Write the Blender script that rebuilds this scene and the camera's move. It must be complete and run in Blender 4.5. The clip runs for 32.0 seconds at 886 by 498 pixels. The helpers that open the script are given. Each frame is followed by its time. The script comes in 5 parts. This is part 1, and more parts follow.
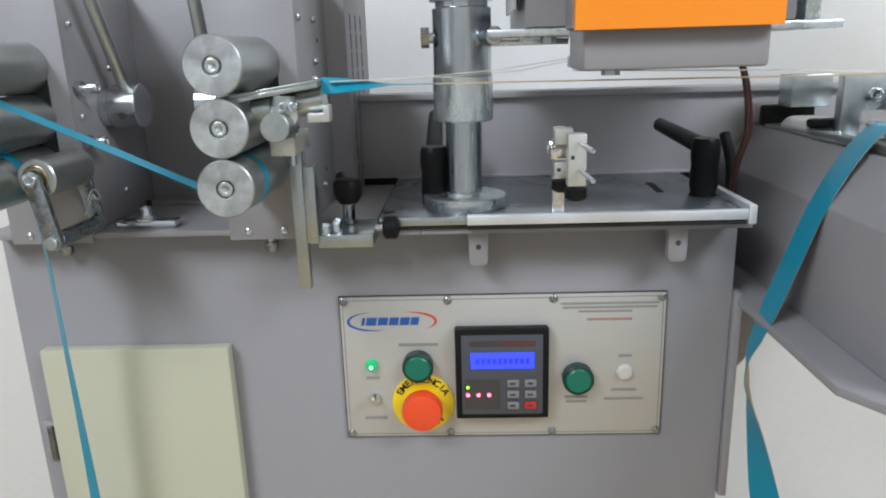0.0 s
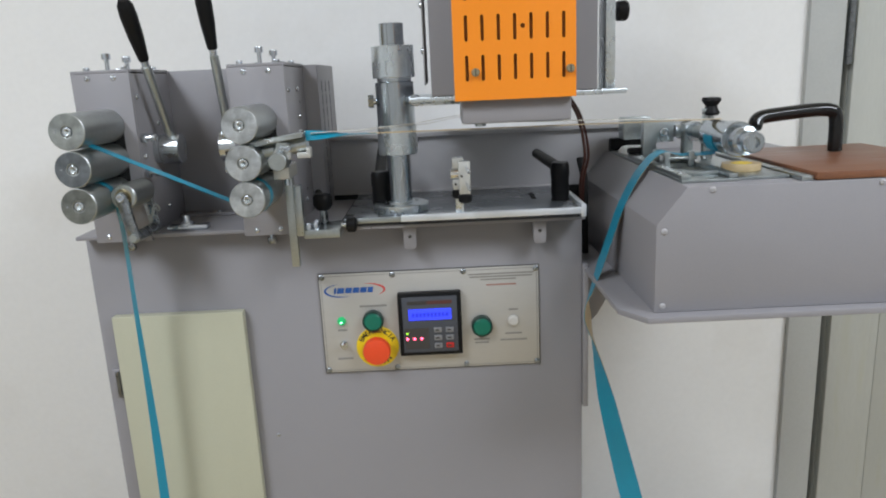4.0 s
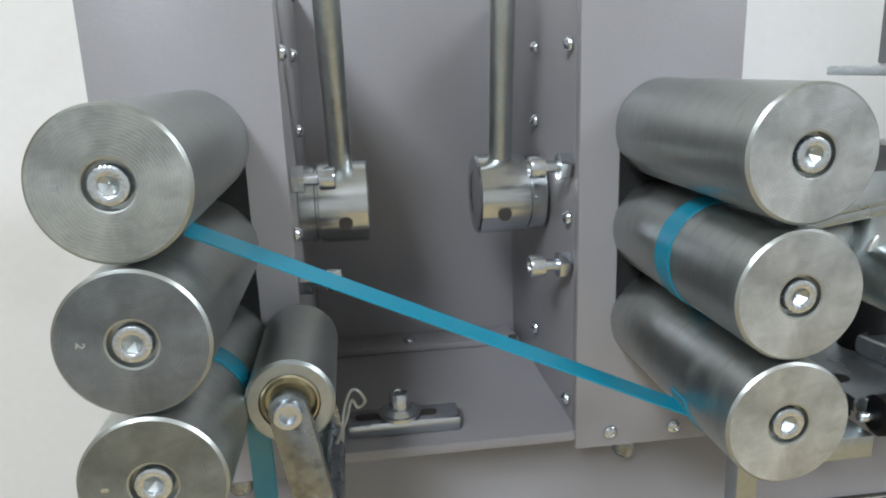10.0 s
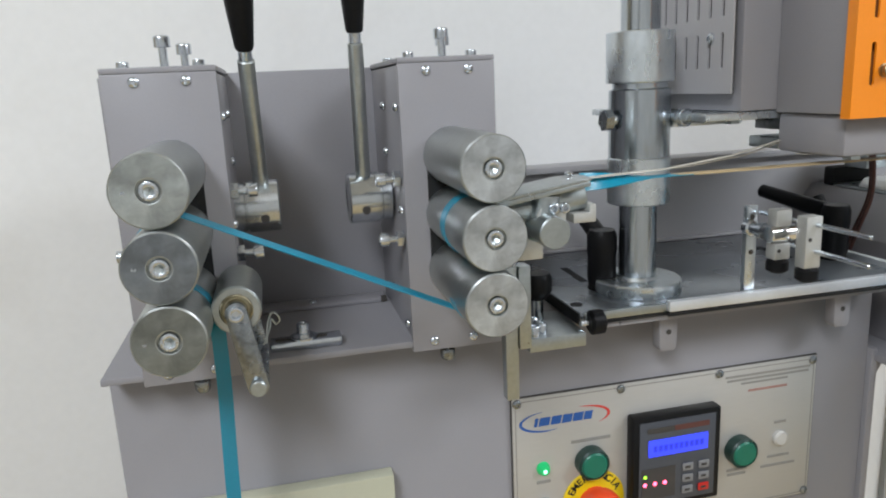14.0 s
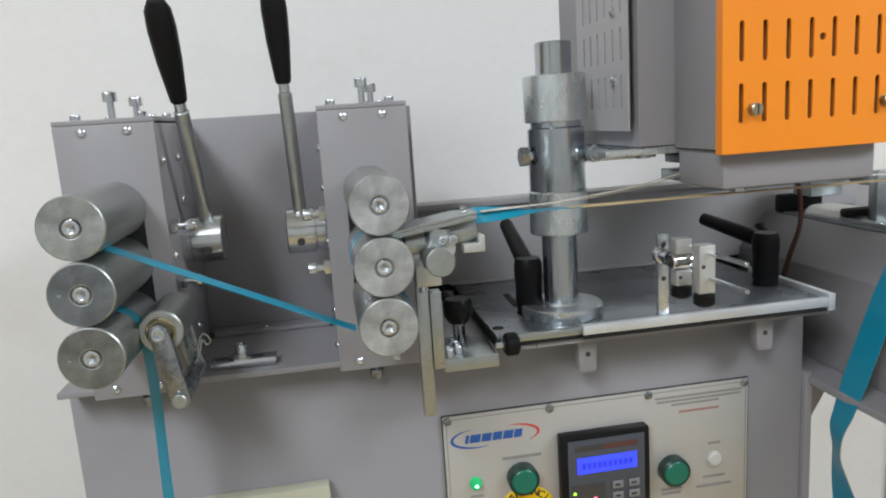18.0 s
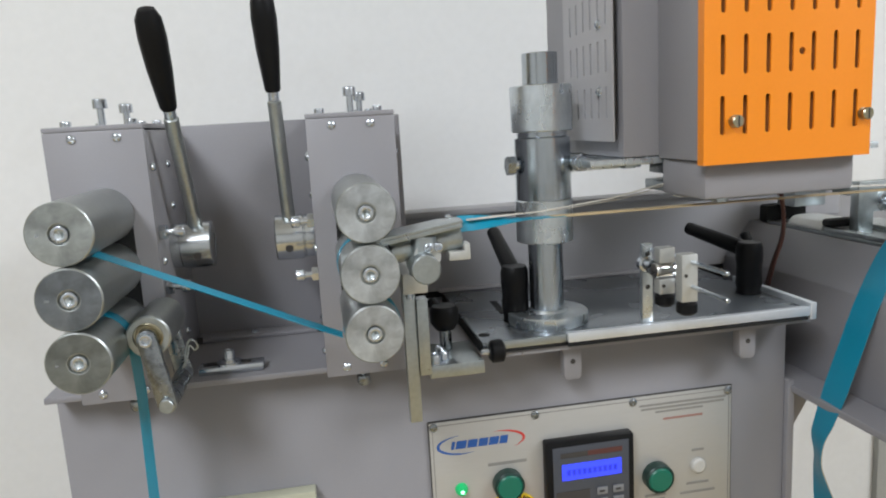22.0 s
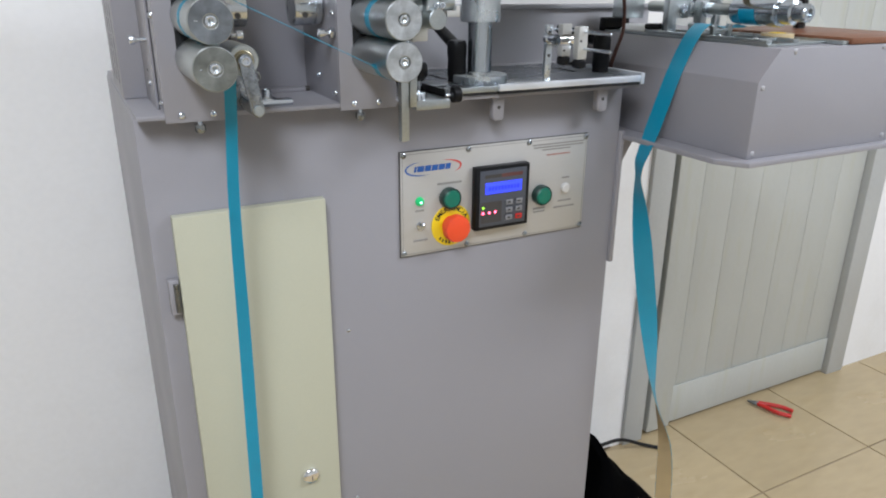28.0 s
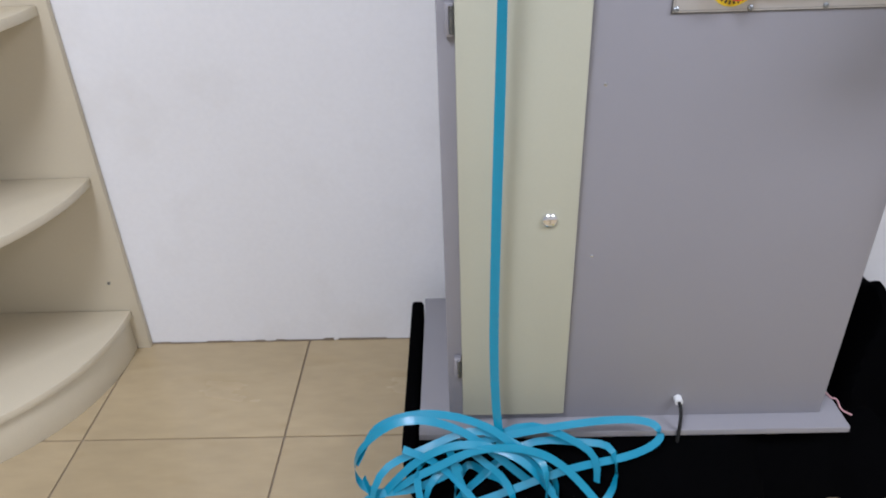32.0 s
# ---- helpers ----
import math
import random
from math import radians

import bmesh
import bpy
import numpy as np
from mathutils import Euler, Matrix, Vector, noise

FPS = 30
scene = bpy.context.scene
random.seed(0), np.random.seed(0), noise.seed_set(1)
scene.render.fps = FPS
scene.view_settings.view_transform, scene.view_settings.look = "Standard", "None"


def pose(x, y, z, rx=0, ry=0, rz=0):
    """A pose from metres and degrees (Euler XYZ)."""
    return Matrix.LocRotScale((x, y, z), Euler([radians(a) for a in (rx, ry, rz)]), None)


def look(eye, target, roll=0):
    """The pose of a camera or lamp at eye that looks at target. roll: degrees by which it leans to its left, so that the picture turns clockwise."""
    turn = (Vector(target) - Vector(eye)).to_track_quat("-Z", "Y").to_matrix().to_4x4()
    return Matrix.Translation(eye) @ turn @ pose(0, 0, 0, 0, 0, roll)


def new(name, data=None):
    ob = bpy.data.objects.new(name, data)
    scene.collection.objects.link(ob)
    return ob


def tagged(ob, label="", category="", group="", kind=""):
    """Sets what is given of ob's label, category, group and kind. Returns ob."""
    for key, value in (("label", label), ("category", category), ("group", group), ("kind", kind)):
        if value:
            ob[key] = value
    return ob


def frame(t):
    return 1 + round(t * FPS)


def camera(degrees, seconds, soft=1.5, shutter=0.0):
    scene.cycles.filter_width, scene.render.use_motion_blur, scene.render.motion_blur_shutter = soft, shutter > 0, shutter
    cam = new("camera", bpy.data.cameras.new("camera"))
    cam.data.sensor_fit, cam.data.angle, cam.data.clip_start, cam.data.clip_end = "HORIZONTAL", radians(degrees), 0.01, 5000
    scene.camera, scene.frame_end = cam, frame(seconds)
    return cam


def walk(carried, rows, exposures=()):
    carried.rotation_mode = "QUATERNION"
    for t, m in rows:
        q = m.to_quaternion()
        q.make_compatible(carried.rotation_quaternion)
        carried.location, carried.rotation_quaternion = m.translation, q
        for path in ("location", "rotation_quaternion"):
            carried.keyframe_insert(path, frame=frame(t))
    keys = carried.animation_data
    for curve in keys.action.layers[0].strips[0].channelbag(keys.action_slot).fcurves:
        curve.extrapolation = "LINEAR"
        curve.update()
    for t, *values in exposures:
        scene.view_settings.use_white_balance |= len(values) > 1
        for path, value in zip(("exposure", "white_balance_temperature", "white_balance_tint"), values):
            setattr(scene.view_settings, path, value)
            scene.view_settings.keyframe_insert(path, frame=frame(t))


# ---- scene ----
cam = camera(63.6, 32.0, 2.0)

PATH = [
    (0, (0.0181, 0.0221, 1.2737), (-0.0512, 1.9484, 0.7401), -1.72),
    (0.5, (0.0586, -0.0849, 1.2939), (-0.097, 1.846, 0.7968), -2.49),
    (1, (0.1145, -0.1725, 1.2882), (-0.1515, 1.7392, 0.7642), -2.82),
    (1.5, (0.1044, -0.2226, 1.2929), (-0.1709, 1.6889, 0.7728), -3.58),
    (2, (0.0836, -0.2749, 1.3133), (0.0537, 1.6725, 0.8584), -2.63),
    (2.5, (0.087, -0.3159, 1.3101), (0.2031, 1.6314, 0.869), -2.78),
    (4.5, (0.0489, -0.2886, 1.3135), (-0.1072, 1.6484, 0.8405), -2.61),
    (5, (-0.0143, -0.2649, 1.3064), (-0.3795, 1.6442, 0.8352), -2.83),
    (5.5, (-0.0671, -0.2271, 1.2954), (-0.5179, 1.6503, 0.7735), -2.62),
    (6, (-0.0741, -0.1563, 1.2989), (-0.6465, 1.7079, 0.8549), -2.12),
    (6.5, (-0.0625, -0.1059, 1.3051), (-0.6922, 1.7524, 0.9179), -1.19),
    (7, (-0.0804, -0.0791, 1.2981), (-0.75, 1.7543, 0.8619), -0.87),
    (7.5, (-0.1685, 0.0036, 1.286), (-0.6707, 1.8835, 0.8236), -1.04),
    (8, (-0.2419, 0.1007, 1.3023), (-0.4882, 2.0321, 0.8449), -3.13),
    (8.5, (-0.2565, 0.1865, 1.2933), (-0.4442, 2.1189, 0.813), -2.29),
    (9, (-0.2502, 0.2613, 1.29), (-0.443, 2.1944, 0.8147), -1.44),
    (9.5, (-0.2691, 0.3177, 1.2965), (-0.0864, 2.25, 0.8142), -2.43),
    (10, (-0.2886, 0.3321, 1.2973), (-0.0571, 2.2559, 0.8021), -1.99),
    (10.5, (-0.3223, 0.3382, 1.2842), (-0.2793, 2.2526, 0.707), -3.04),
    (11, (-0.3343, 0.3355, 1.27), (-0.3515, 2.2292, 0.6267), -2.56),
    (11.5, (-0.3325, 0.3335, 1.2631), (-0.3428, 2.2108, 0.5733), -2.09),
    (12, (-0.3278, 0.3153, 1.2687), (-0.3075, 2.208, 0.6228), -2.33),
    (12.5, (-0.2913, 0.2737, 1.2804), (-0.113, 2.1738, 0.6823), -1.49),
    (13, (-0.2978, 0.2329, 1.3007), (0.1585, 2.1088, 0.7785), -1.40),
    (13.5, (-0.3373, 0.1902, 1.3062), (0.313, 2.0098, 0.7902), -3.48),
    (14, (-0.2843, 0.1128, 1.3189), (0.1539, 2.0128, 0.8737), -2.69),
    (14.5, (-0.2445, 0.0693, 1.3196), (0.051, 1.997, 0.8762), -2.86),
    (16.5, (-0.2073, 0.0377, 1.3262), (0.0327, 1.9893, 0.9608), -3.68),
    (17, (-0.2046, 0.0424, 1.3272), (0.056, 1.9913, 0.9616), -3.94),
    (17.5, (-0.1968, 0.0442, 1.3248), (0.1067, 1.9847, 0.9474), -3.80),
    (18, (-0.1898, 0.0431, 1.3247), (0.1156, 1.9859, 0.9612), -3.80),
    (18.5, (-0.1848, 0.0391, 1.3248), (0.1505, 1.9761, 0.9566), -3.34),
    (19, (-0.1735, 0.0383, 1.3209), (0.204, 1.9624, 0.9267), -3.21),
    (19.5, (-0.1744, 0.0353, 1.3227), (0.1966, 1.9638, 0.9445), -3.11),
    (20, (-0.1779, 0.0295, 1.3263), (0.1876, 1.961, 0.9578), -2.99),
    (20.5, (-0.1835, 0.0304, 1.3278), (0.1768, 1.9625, 0.9578), -2.82),
    (21, (-0.1821, 0.0333, 1.3275), (0.1846, 1.9654, 0.9632), -3.07),
    (21.5, (-0.1811, 0.0375, 1.3266), (0.1655, 1.9713, 0.952), -3.33),
    (22, (-0.1859, 0.036, 1.3267), (0.1414, 1.9781, 0.9791), -3.34),
    (22.5, (-0.1891, 0.0383, 1.3235), (0.1117, 1.9778, 0.9389), -3.61),
    (23, (-0.191, 0.0378, 1.3268), (0.1159, 1.9752, 0.9362), -3.29),
    (23.5, (-0.1786, 0.038, 1.322), (0.1946, 1.959, 0.9087), -2.93),
    (24, (-0.1676, 0.039, 1.3189), (0.2336, 1.9532, 0.9006), -3.25),
    (24.5, (-0.162, 0.0391, 1.3185), (0.2858, 1.939, 0.8828), -2.66),
    (26.5, (-0.449, -0.1172, 1.3114), (0.4708, 1.5789, 0.7849), 0.01),
    (27, (-0.4515, -0.134, 1.3061), (0.45, 1.5605, 0.7442), 0.09),
    (27.5, (-0.4657, -0.1575, 1.2789), (0.4531, 1.4977, 0.6339), 1.17),
    (28, (-0.4757, -0.1853, 1.2641), (0.3845, 1.4774, 0.5602), 0.45),
    (28.5, (-0.4556, -0.2062, 1.2418), (0.0158, 1.5436, 0.3956), -1.49),
    (29, (-0.4163, -0.2923, 1.1927), (-0.2647, 1.4994, 0.317), -0.92),
    (29.5, (-0.4214, -0.3236, 1.1714), (-0.4037, 1.4263, 0.2032), -1.07),
    (30, (-0.4207, -0.3356, 1.1386), (-0.4031, 1.3725, 0.0983), 0.29),
    (30.5, (-0.4157, -0.3379, 1.1243), (-0.4359, 1.3221, 0.0089), 0.06),
    (31, (-0.4075, -0.3381, 1.1227), (-0.422, 1.3511, 0.0521), -0.49),
    (31.5, (-0.4025, -0.3291, 1.1312), (-0.4447, 1.3781, 0.0902), -1.86),
    (32, (-0.3981, -0.3243, 1.1321), (-0.4385, 1.3941, 0.1095), -2.05),
]
EXPOSE = [
    (0, 0.06, 6350, 10), (1, -0.05, 6400, 11), (2, -0.12, 6400, 11), (5, -0.2, 6450, 10), (7, -0.2, 6500, 10), (8, -0.5, 6400, 10), (9, -0.33, 6420, 9), (10, 0.08, 6420, 8),
    (11, -0.12, 6500, 9), (12, 0.0, 6500, 9), (13, 0.28, 6500, 9), (14, -0.07, 6500, 10), (17, -0.15, 6550, 10), (19, -0.08, 6550, 10), (24, -0.07, 6550, 10), (27, 0.0, 6350, 10), (28, 0.12, 6250, 13),
    (28.5, 0.12, 6250, 13), (29, -0.1, 6300, 12), (30, 0.07, 6080, 18), (32, 0.05, 6010, 19)]
walk(cam, [(t, look(eye, target, roll)) for t, eye, target, roll in PATH], EXPOSE)

# ---- world and light ----
world = bpy.data.worlds.new("world")
scene.world = world
world.use_nodes = True
world.node_tree.nodes["Background"].inputs[0].default_value = (0.8, 0.9, 1.0, 1)
world.node_tree.nodes["Background"].inputs[1].default_value = 0.15
scene.view_settings.exposure = 0.0


def area_lamp(name, x, y, z, sx, sy, watts, colour):
    data = bpy.data.lights.new(name, "AREA")
    data.shape, data.size, data.size_y, data.energy, data.color = "RECTANGLE", sx, sy, watts, colour
    ob = new(name, data)
    ob.location = (x, y, z)
    return ob


area_lamp("ceiling_lamp", -1.10, -0.95, 2.62, 0.50, 1.20, 58, (0.862, 0.922, 1.0))
area_lamp("ceiling_lamp", 1.75, -0.75, 2.62, 1.5, 0.6, 63, (0.862, 0.922, 1.0))

# ---- materials ----


def nodes_of(name):
    m = bpy.data.materials.new(name)
    m.use_nodes = True
    nt = m.node_tree
    return m, nt, nt.nodes["Principled BSDF"]


def link(nt, a, b):
    nt.links.new(a, b)


def material(name, colour, rough=0.5, metal=0.0, vary=0.06, scale=6.0, grain=300.0, bump=0.05, stretch=(1, 1, 1), stain=None, stain_amount=0.0, coat=0.0, per_object=0.0):
    """A surface with large soft variation, fine grain, uneven gloss and fine relief."""
    m, nt, b = nodes_of(name)
    n = nt.nodes
    tc = n.new("ShaderNodeTexCoord")
    mp = n.new("ShaderNodeMapping")
    mp.inputs["Scale"].default_value = stretch
    link(nt, tc.outputs["Object"], mp.inputs["Vector"])
    big = n.new("ShaderNodeTexNoise")
    big.inputs["Scale"].default_value, big.inputs["Detail"].default_value = scale, 5
    fine = n.new("ShaderNodeTexNoise")
    fine.inputs["Scale"].default_value, fine.inputs["Detail"].default_value = grain, 3
    link(nt, mp.outputs[0], big.inputs["Vector"])
    link(nt, mp.outputs[0], fine.inputs["Vector"])
    add = n.new("ShaderNodeMath")
    add.operation = "ADD"
    link(nt, big.outputs[0], add.inputs[0])
    link(nt, fine.outputs[0], add.inputs[1])
    rng = n.new("ShaderNodeMapRange")
    rng.inputs["From Min"].default_value, rng.inputs["From Max"].default_value = 0.6, 1.4
    rng.inputs["To Min"].default_value, rng.inputs["To Max"].default_value = 1 - vary, 1 + vary
    link(nt, add.outputs[0], rng.inputs["Value"])
    value = rng.outputs[0]
    if per_object:
        info = n.new("ShaderNodeObjectInfo")
        r2 = n.new("ShaderNodeMapRange")
        r2.inputs["To Min"].default_value, r2.inputs["To Max"].default_value = 1 - per_object, 1 + per_object
        link(nt, info.outputs["Random"], r2.inputs["Value"])
        mul = n.new("ShaderNodeMath")
        mul.operation = "MULTIPLY"
        link(nt, value, mul.inputs[0])
        link(nt, r2.outputs[0], mul.inputs[1])
        value = mul.outputs[0]
    col = n.new("ShaderNodeVectorMath")
    col.operation = "SCALE"
    col.inputs[0].default_value = colour
    link(nt, value, col.inputs["Scale"])
    out = col.outputs[0]
    if stain:
        spot = n.new("ShaderNodeTexNoise")
        spot.inputs["Scale"].default_value, spot.inputs["Detail"].default_value = scale * 2.3, 8
        link(nt, mp.outputs[0], spot.inputs["Vector"])
        sr = n.new("ShaderNodeMapRange")
        sr.inputs["From Min"].default_value, sr.inputs["From Max"].default_value = 0.55, 0.72
        sr.inputs["To Max"].default_value = stain_amount
        link(nt, spot.outputs[0], sr.inputs["Value"])
        mix = n.new("ShaderNodeMix")
        mix.data_type = "RGBA"
        link(nt, sr.outputs[0], mix.inputs[0])
        link(nt, out, mix.inputs[6])
        mix.inputs[7].default_value = (*stain, 1)
        out = mix.outputs[2]
    link(nt, out, b.inputs["Base Color"])
    rr = n.new("ShaderNodeMapRange")
    rr.inputs["From Min"].default_value, rr.inputs["From Max"].default_value = 0.3, 0.7
    rr.inputs["To Min"].default_value, rr.inputs["To Max"].default_value = max(0.02, rough - 0.08), min(1, rough + 0.08)
    link(nt, big.outputs[0], rr.inputs["Value"])
    link(nt, rr.outputs[0], b.inputs["Roughness"])
    b.inputs["Metallic"].default_value = metal
    b.inputs["Coat Weight"].default_value = coat
    if bump:
        bp = n.new("ShaderNodeBump")
        bp.inputs["Strength"].default_value, bp.inputs["Distance"].default_value = bump, 0.001
        link(nt, fine.outputs[0], bp.inputs["Height"])
        link(nt, bp.outputs[0], b.inputs["Normal"])
    return m


def glow(name, colour, strength):
    m, nt, b = nodes_of(name)
    b.inputs["Base Color"].default_value = (*colour, 1)
    b.inputs["Emission Color"].default_value = (*colour, 1)
    b.inputs["Emission Strength"].default_value = strength
    b.inputs["Roughness"].default_value = 0.3
    return m


def turned_metal(name, colour, rough, metal=1.0):
    """Steel with lathe rings round the axis along y through each part's own origin."""
    m, nt, b = nodes_of(name)
    n = nt.nodes
    tc = n.new("ShaderNodeTexCoord")
    wave = n.new("ShaderNodeTexWave")
    wave.wave_type, wave.rings_direction = "RINGS", "Y"
    wave.inputs["Scale"].default_value, wave.inputs["Distortion"].default_value = 330, 6.0
    wave.inputs["Detail"].default_value = 3
    link(nt, tc.outputs["Object"], wave.inputs["Vector"])
    big = n.new("ShaderNodeTexNoise")
    big.inputs["Scale"].default_value, big.inputs["Detail"].default_value = 45, 6
    link(nt, tc.outputs["Object"], big.inputs["Vector"])
    rng = n.new("ShaderNodeMapRange")
    rng.inputs["From Min"].default_value, rng.inputs["From Max"].default_value = 0.3, 0.7
    rng.inputs["To Min"].default_value, rng.inputs["To Max"].default_value = 0.62, 1.25
    link(nt, big.outputs[0], rng.inputs["Value"])
    rings = n.new("ShaderNodeMapRange")
    rings.inputs["To Min"].default_value, rings.inputs["To Max"].default_value = 0.965, 1.035
    link(nt, wave.outputs["Fac"], rings.inputs["Value"])
    both = n.new("ShaderNodeMath")
    both.operation = "MULTIPLY"
    smudge = n.new("ShaderNodeTexNoise")
    smudge.inputs["Scale"].default_value, smudge.inputs["Detail"].default_value, smudge.inputs["Distortion"].default_value = 140, 8, 0.6
    link(nt, tc.outputs["Object"], smudge.inputs["Vector"])
    sm = n.new("ShaderNodeMapRange")
    sm.inputs["From Min"].default_value, sm.inputs["From Max"].default_value = 0.35, 0.65
    sm.inputs["To Min"].default_value, sm.inputs["To Max"].default_value = 0.86, 1.10
    link(nt, smudge.outputs[0], sm.inputs["Value"])
    dirt = n.new("ShaderNodeMath")
    dirt.operation = "MULTIPLY"
    link(nt, rng.outputs[0], dirt.inputs[0])
    link(nt, sm.outputs[0], dirt.inputs[1])
    link(nt, dirt.outputs[0], both.inputs[0])
    link(nt, rings.outputs[0], both.inputs[1])
    col = n.new("ShaderNodeVectorMath")
    col.operation = "SCALE"
    col.inputs[0].default_value = colour
    link(nt, both.outputs[0], col.inputs["Scale"])
    link(nt, col.outputs[0], b.inputs["Base Color"])
    rr = n.new("ShaderNodeMapRange")
    rr.inputs["To Min"].default_value, rr.inputs["To Max"].default_value = rough - 0.08, rough + 0.1
    link(nt, big.outputs[0], rr.inputs["Value"])
    link(nt, rr.outputs[0], b.inputs["Roughness"])
    b.inputs["Metallic"].default_value = metal
    bp = n.new("ShaderNodeBump")
    bp.inputs["Strength"].default_value, bp.inputs["Distance"].default_value = 0.06, 0.0004
    link(nt, wave.outputs["Fac"], bp.inputs["Height"])
    link(nt, bp.outputs[0], b.inputs["Normal"])
    b.inputs["Anisotropic"].default_value = 0.45
    tang = n.new("ShaderNodeTangent")
    tang.direction_type, tang.axis = "RADIAL", "Y"
    link(nt, tang.outputs[0], b.inputs["Tangent"])
    return m


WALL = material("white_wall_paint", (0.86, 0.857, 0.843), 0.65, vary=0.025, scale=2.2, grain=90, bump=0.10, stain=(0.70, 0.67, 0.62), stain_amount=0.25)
# grey picked to hold down bounced light, not a known paint
FARW = material("unseen_wall_grey", (0.53, 0.53, 0.52), 0.7, vary=0.03)
CEIL = material("ceiling_paint", (0.82, 0.82, 0.81), 0.8, vary=0.02)
TILE = material("beige_floor_tile", (0.45, 0.352, 0.205), 0.22, vary=0.09, scale=4, grain=26, bump=0.015, stretch=(0.5, 1.5, 1), stain=(0.37, 0.27, 0.13), stain_amount=0.45, per_object=0.05)
GROUT = material("dark_grout", (0.23, 0.18, 0.125), 0.9, vary=0.15, grain=400, bump=0.3)
GREY = material("grey_machine_paint", (0.278, 0.270, 0.284), 0.42, vary=0.035, scale=4, grain=700, bump=0.06)
GREYL = material("light_grey_paint", (0.42, 0.41, 0.42), 0.42, vary=0.03, scale=6, grain=700, bump=0.05)
BEIGE = material("cream_door_paint", (0.45, 0.445, 0.335), 0.40, vary=0.03, scale=3, grain=500, bump=0.05)
STEEL = turned_metal("turned_steel", (0.54, 0.57, 0.59), 0.36, 0.85)
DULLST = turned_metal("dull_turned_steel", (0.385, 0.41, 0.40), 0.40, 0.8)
DARKTURN = turned_metal("dark_turned_steel", (0.215, 0.237, 0.258), 0.38, 0.85)
OLIVE = turned_metal("olive_turned_steel", (0.225, 0.238, 0.222), 0.42, 0.8)
SIDE = material("roller_steel", (0.47, 0.495, 0.485), 0.38, metal=1.0, vary=0.13, scale=40, grain=260, bump=0.10, stretch=(1, 6, 1), stain=(0.34, 0.35, 0.325), stain_amount=0.4)
ZINC = material("zinc_plated_steel", (0.61, 0.65, 0.70), 0.20, metal=1.0, vary=0.08, scale=60, grain=400, bump=0.05)
GALV = material("galvanised_steel", (0.67, 0.72, 0.75), 0.30, metal=0.95, vary=0.10, scale=70, grain=240, bump=0.04, stretch=(1, 1, 0.6), stain=(0.80, 0.82, 0.82), stain_amount=0.5)
BARST = material("bright_drawn_bar", (0.475, 0.515, 0.55), 0.22, metal=1.0, vary=0.14, scale=30, grain=300, bump=0.03, stretch=(1, 1, 0.12), stain=(0.66, 0.68, 0.68), stain_amount=0.4)
DARKST = material("worn_dark_steel", (0.205, 0.215, 0.22), 0.34, metal=1.0, vary=0.25, scale=90, grain=300, bump=0.12, stain=(0.40, 0.42, 0.42), stain_amount=0.5)
LINKST = material("worn_plated_link", (0.32, 0.345, 0.365), 0.26, metal=1.0, vary=0.2, scale=60, grain=300, bump=0.05, stain=(0.10, 0.10, 0.10), stain_amount=0.7)
BRASS = material("brass_bearing", (0.47, 0.425, 0.30), 0.32, metal=1.0, vary=0.1, scale=60)
ALU = material("dull_pale_metal", (0.55, 0.55, 0.52), 0.38, metal=0.55, vary=0.06, scale=40, grain=300, bump=0.03)
SILVER = material("bright_zinc_bar", (0.76, 0.79, 0.82), 0.36, metal=0.65, vary=0.05, scale=30, grain=300, bump=0.02)
SLOTIN = material("shaded_slot_brown", (0.40, 0.15, 0.04), 0.7)
SCREW = material("bright_zinc_screw", (0.66, 0.705, 0.755), 0.24, metal=1.0, vary=0.12, scale=220, grain=900, bump=0.25)
CHROME = material("bright_chrome", (0.86, 0.86, 0.86), 0.10, metal=1.0, vary=0.03)
NICKEL = material("dull_nickel_steel", (0.445, 0.48, 0.485), 0.35, metal=1.0, vary=0.12, scale=50, grain=300, bump=0.06)
PLATE = material("dark_ground_plate", (0.225, 0.245, 0.265), 0.25, metal=0.75, vary=0.06, scale=14, grain=350, bump=0.012)
BLACK = material("black_plastic", (0.009, 0.009, 0.0095), 0.40, vary=0.2, scale=30, grain=600, bump=0.12)
GLOSSY = material("glossy_black_tube", (0.006, 0.006, 0.006), 0.16, vary=0.1)
# real rubber, and also the painted shade of slots, holes and gaps
RUBBER = material("black_rubber_and_gap_shade", (0.02, 0.02, 0.02), 0.6, vary=0.2)
CLOTH = material("black_cloth", (0.0012, 0.0012, 0.0014), 0.95, vary=0.4, scale=20, grain=900, bump=0.5)
ORANGE = material("orange_paint", (0.90, 0.27, 0.012), 0.36, vary=0.03, scale=8, grain=600, bump=0.05)
# flat discs in this colour imitate shade in holes; also dark print and windows
DARK = material("dark_marks_and_hole_shade", (0.05, 0.045, 0.04), 0.8)
PANEL = material("brushed_panel_plate", (0.50, 0.485, 0.455), 0.38, metal=0.30, vary=0.05, scale=12, grain=500, bump=0.04, stretch=(0.15, 1, 4))
GREEN = material("green_button", (0.004, 0.15, 0.095), 0.35, vary=0.06)
DKGREEN = material("dark_green_bezel", (0.008, 0.035, 0.028), 0.4, vary=0.1)
RED = material("red_mushroom_button", (0.80, 0.075, 0.02), 0.35, vary=0.05)
YELLOW = material("yellow_plastic", (0.85, 0.60, 0.01), 0.40, vary=0.05)
LEMON = material("bright_yellow_plastic", (0.85, 0.70, 0.01), 0.40, vary=0.06)
INK = material("black_ink", (0.02, 0.02, 0.02), 0.6)
PALEINK = material("grey_print", (0.27, 0.26, 0.24), 0.6)
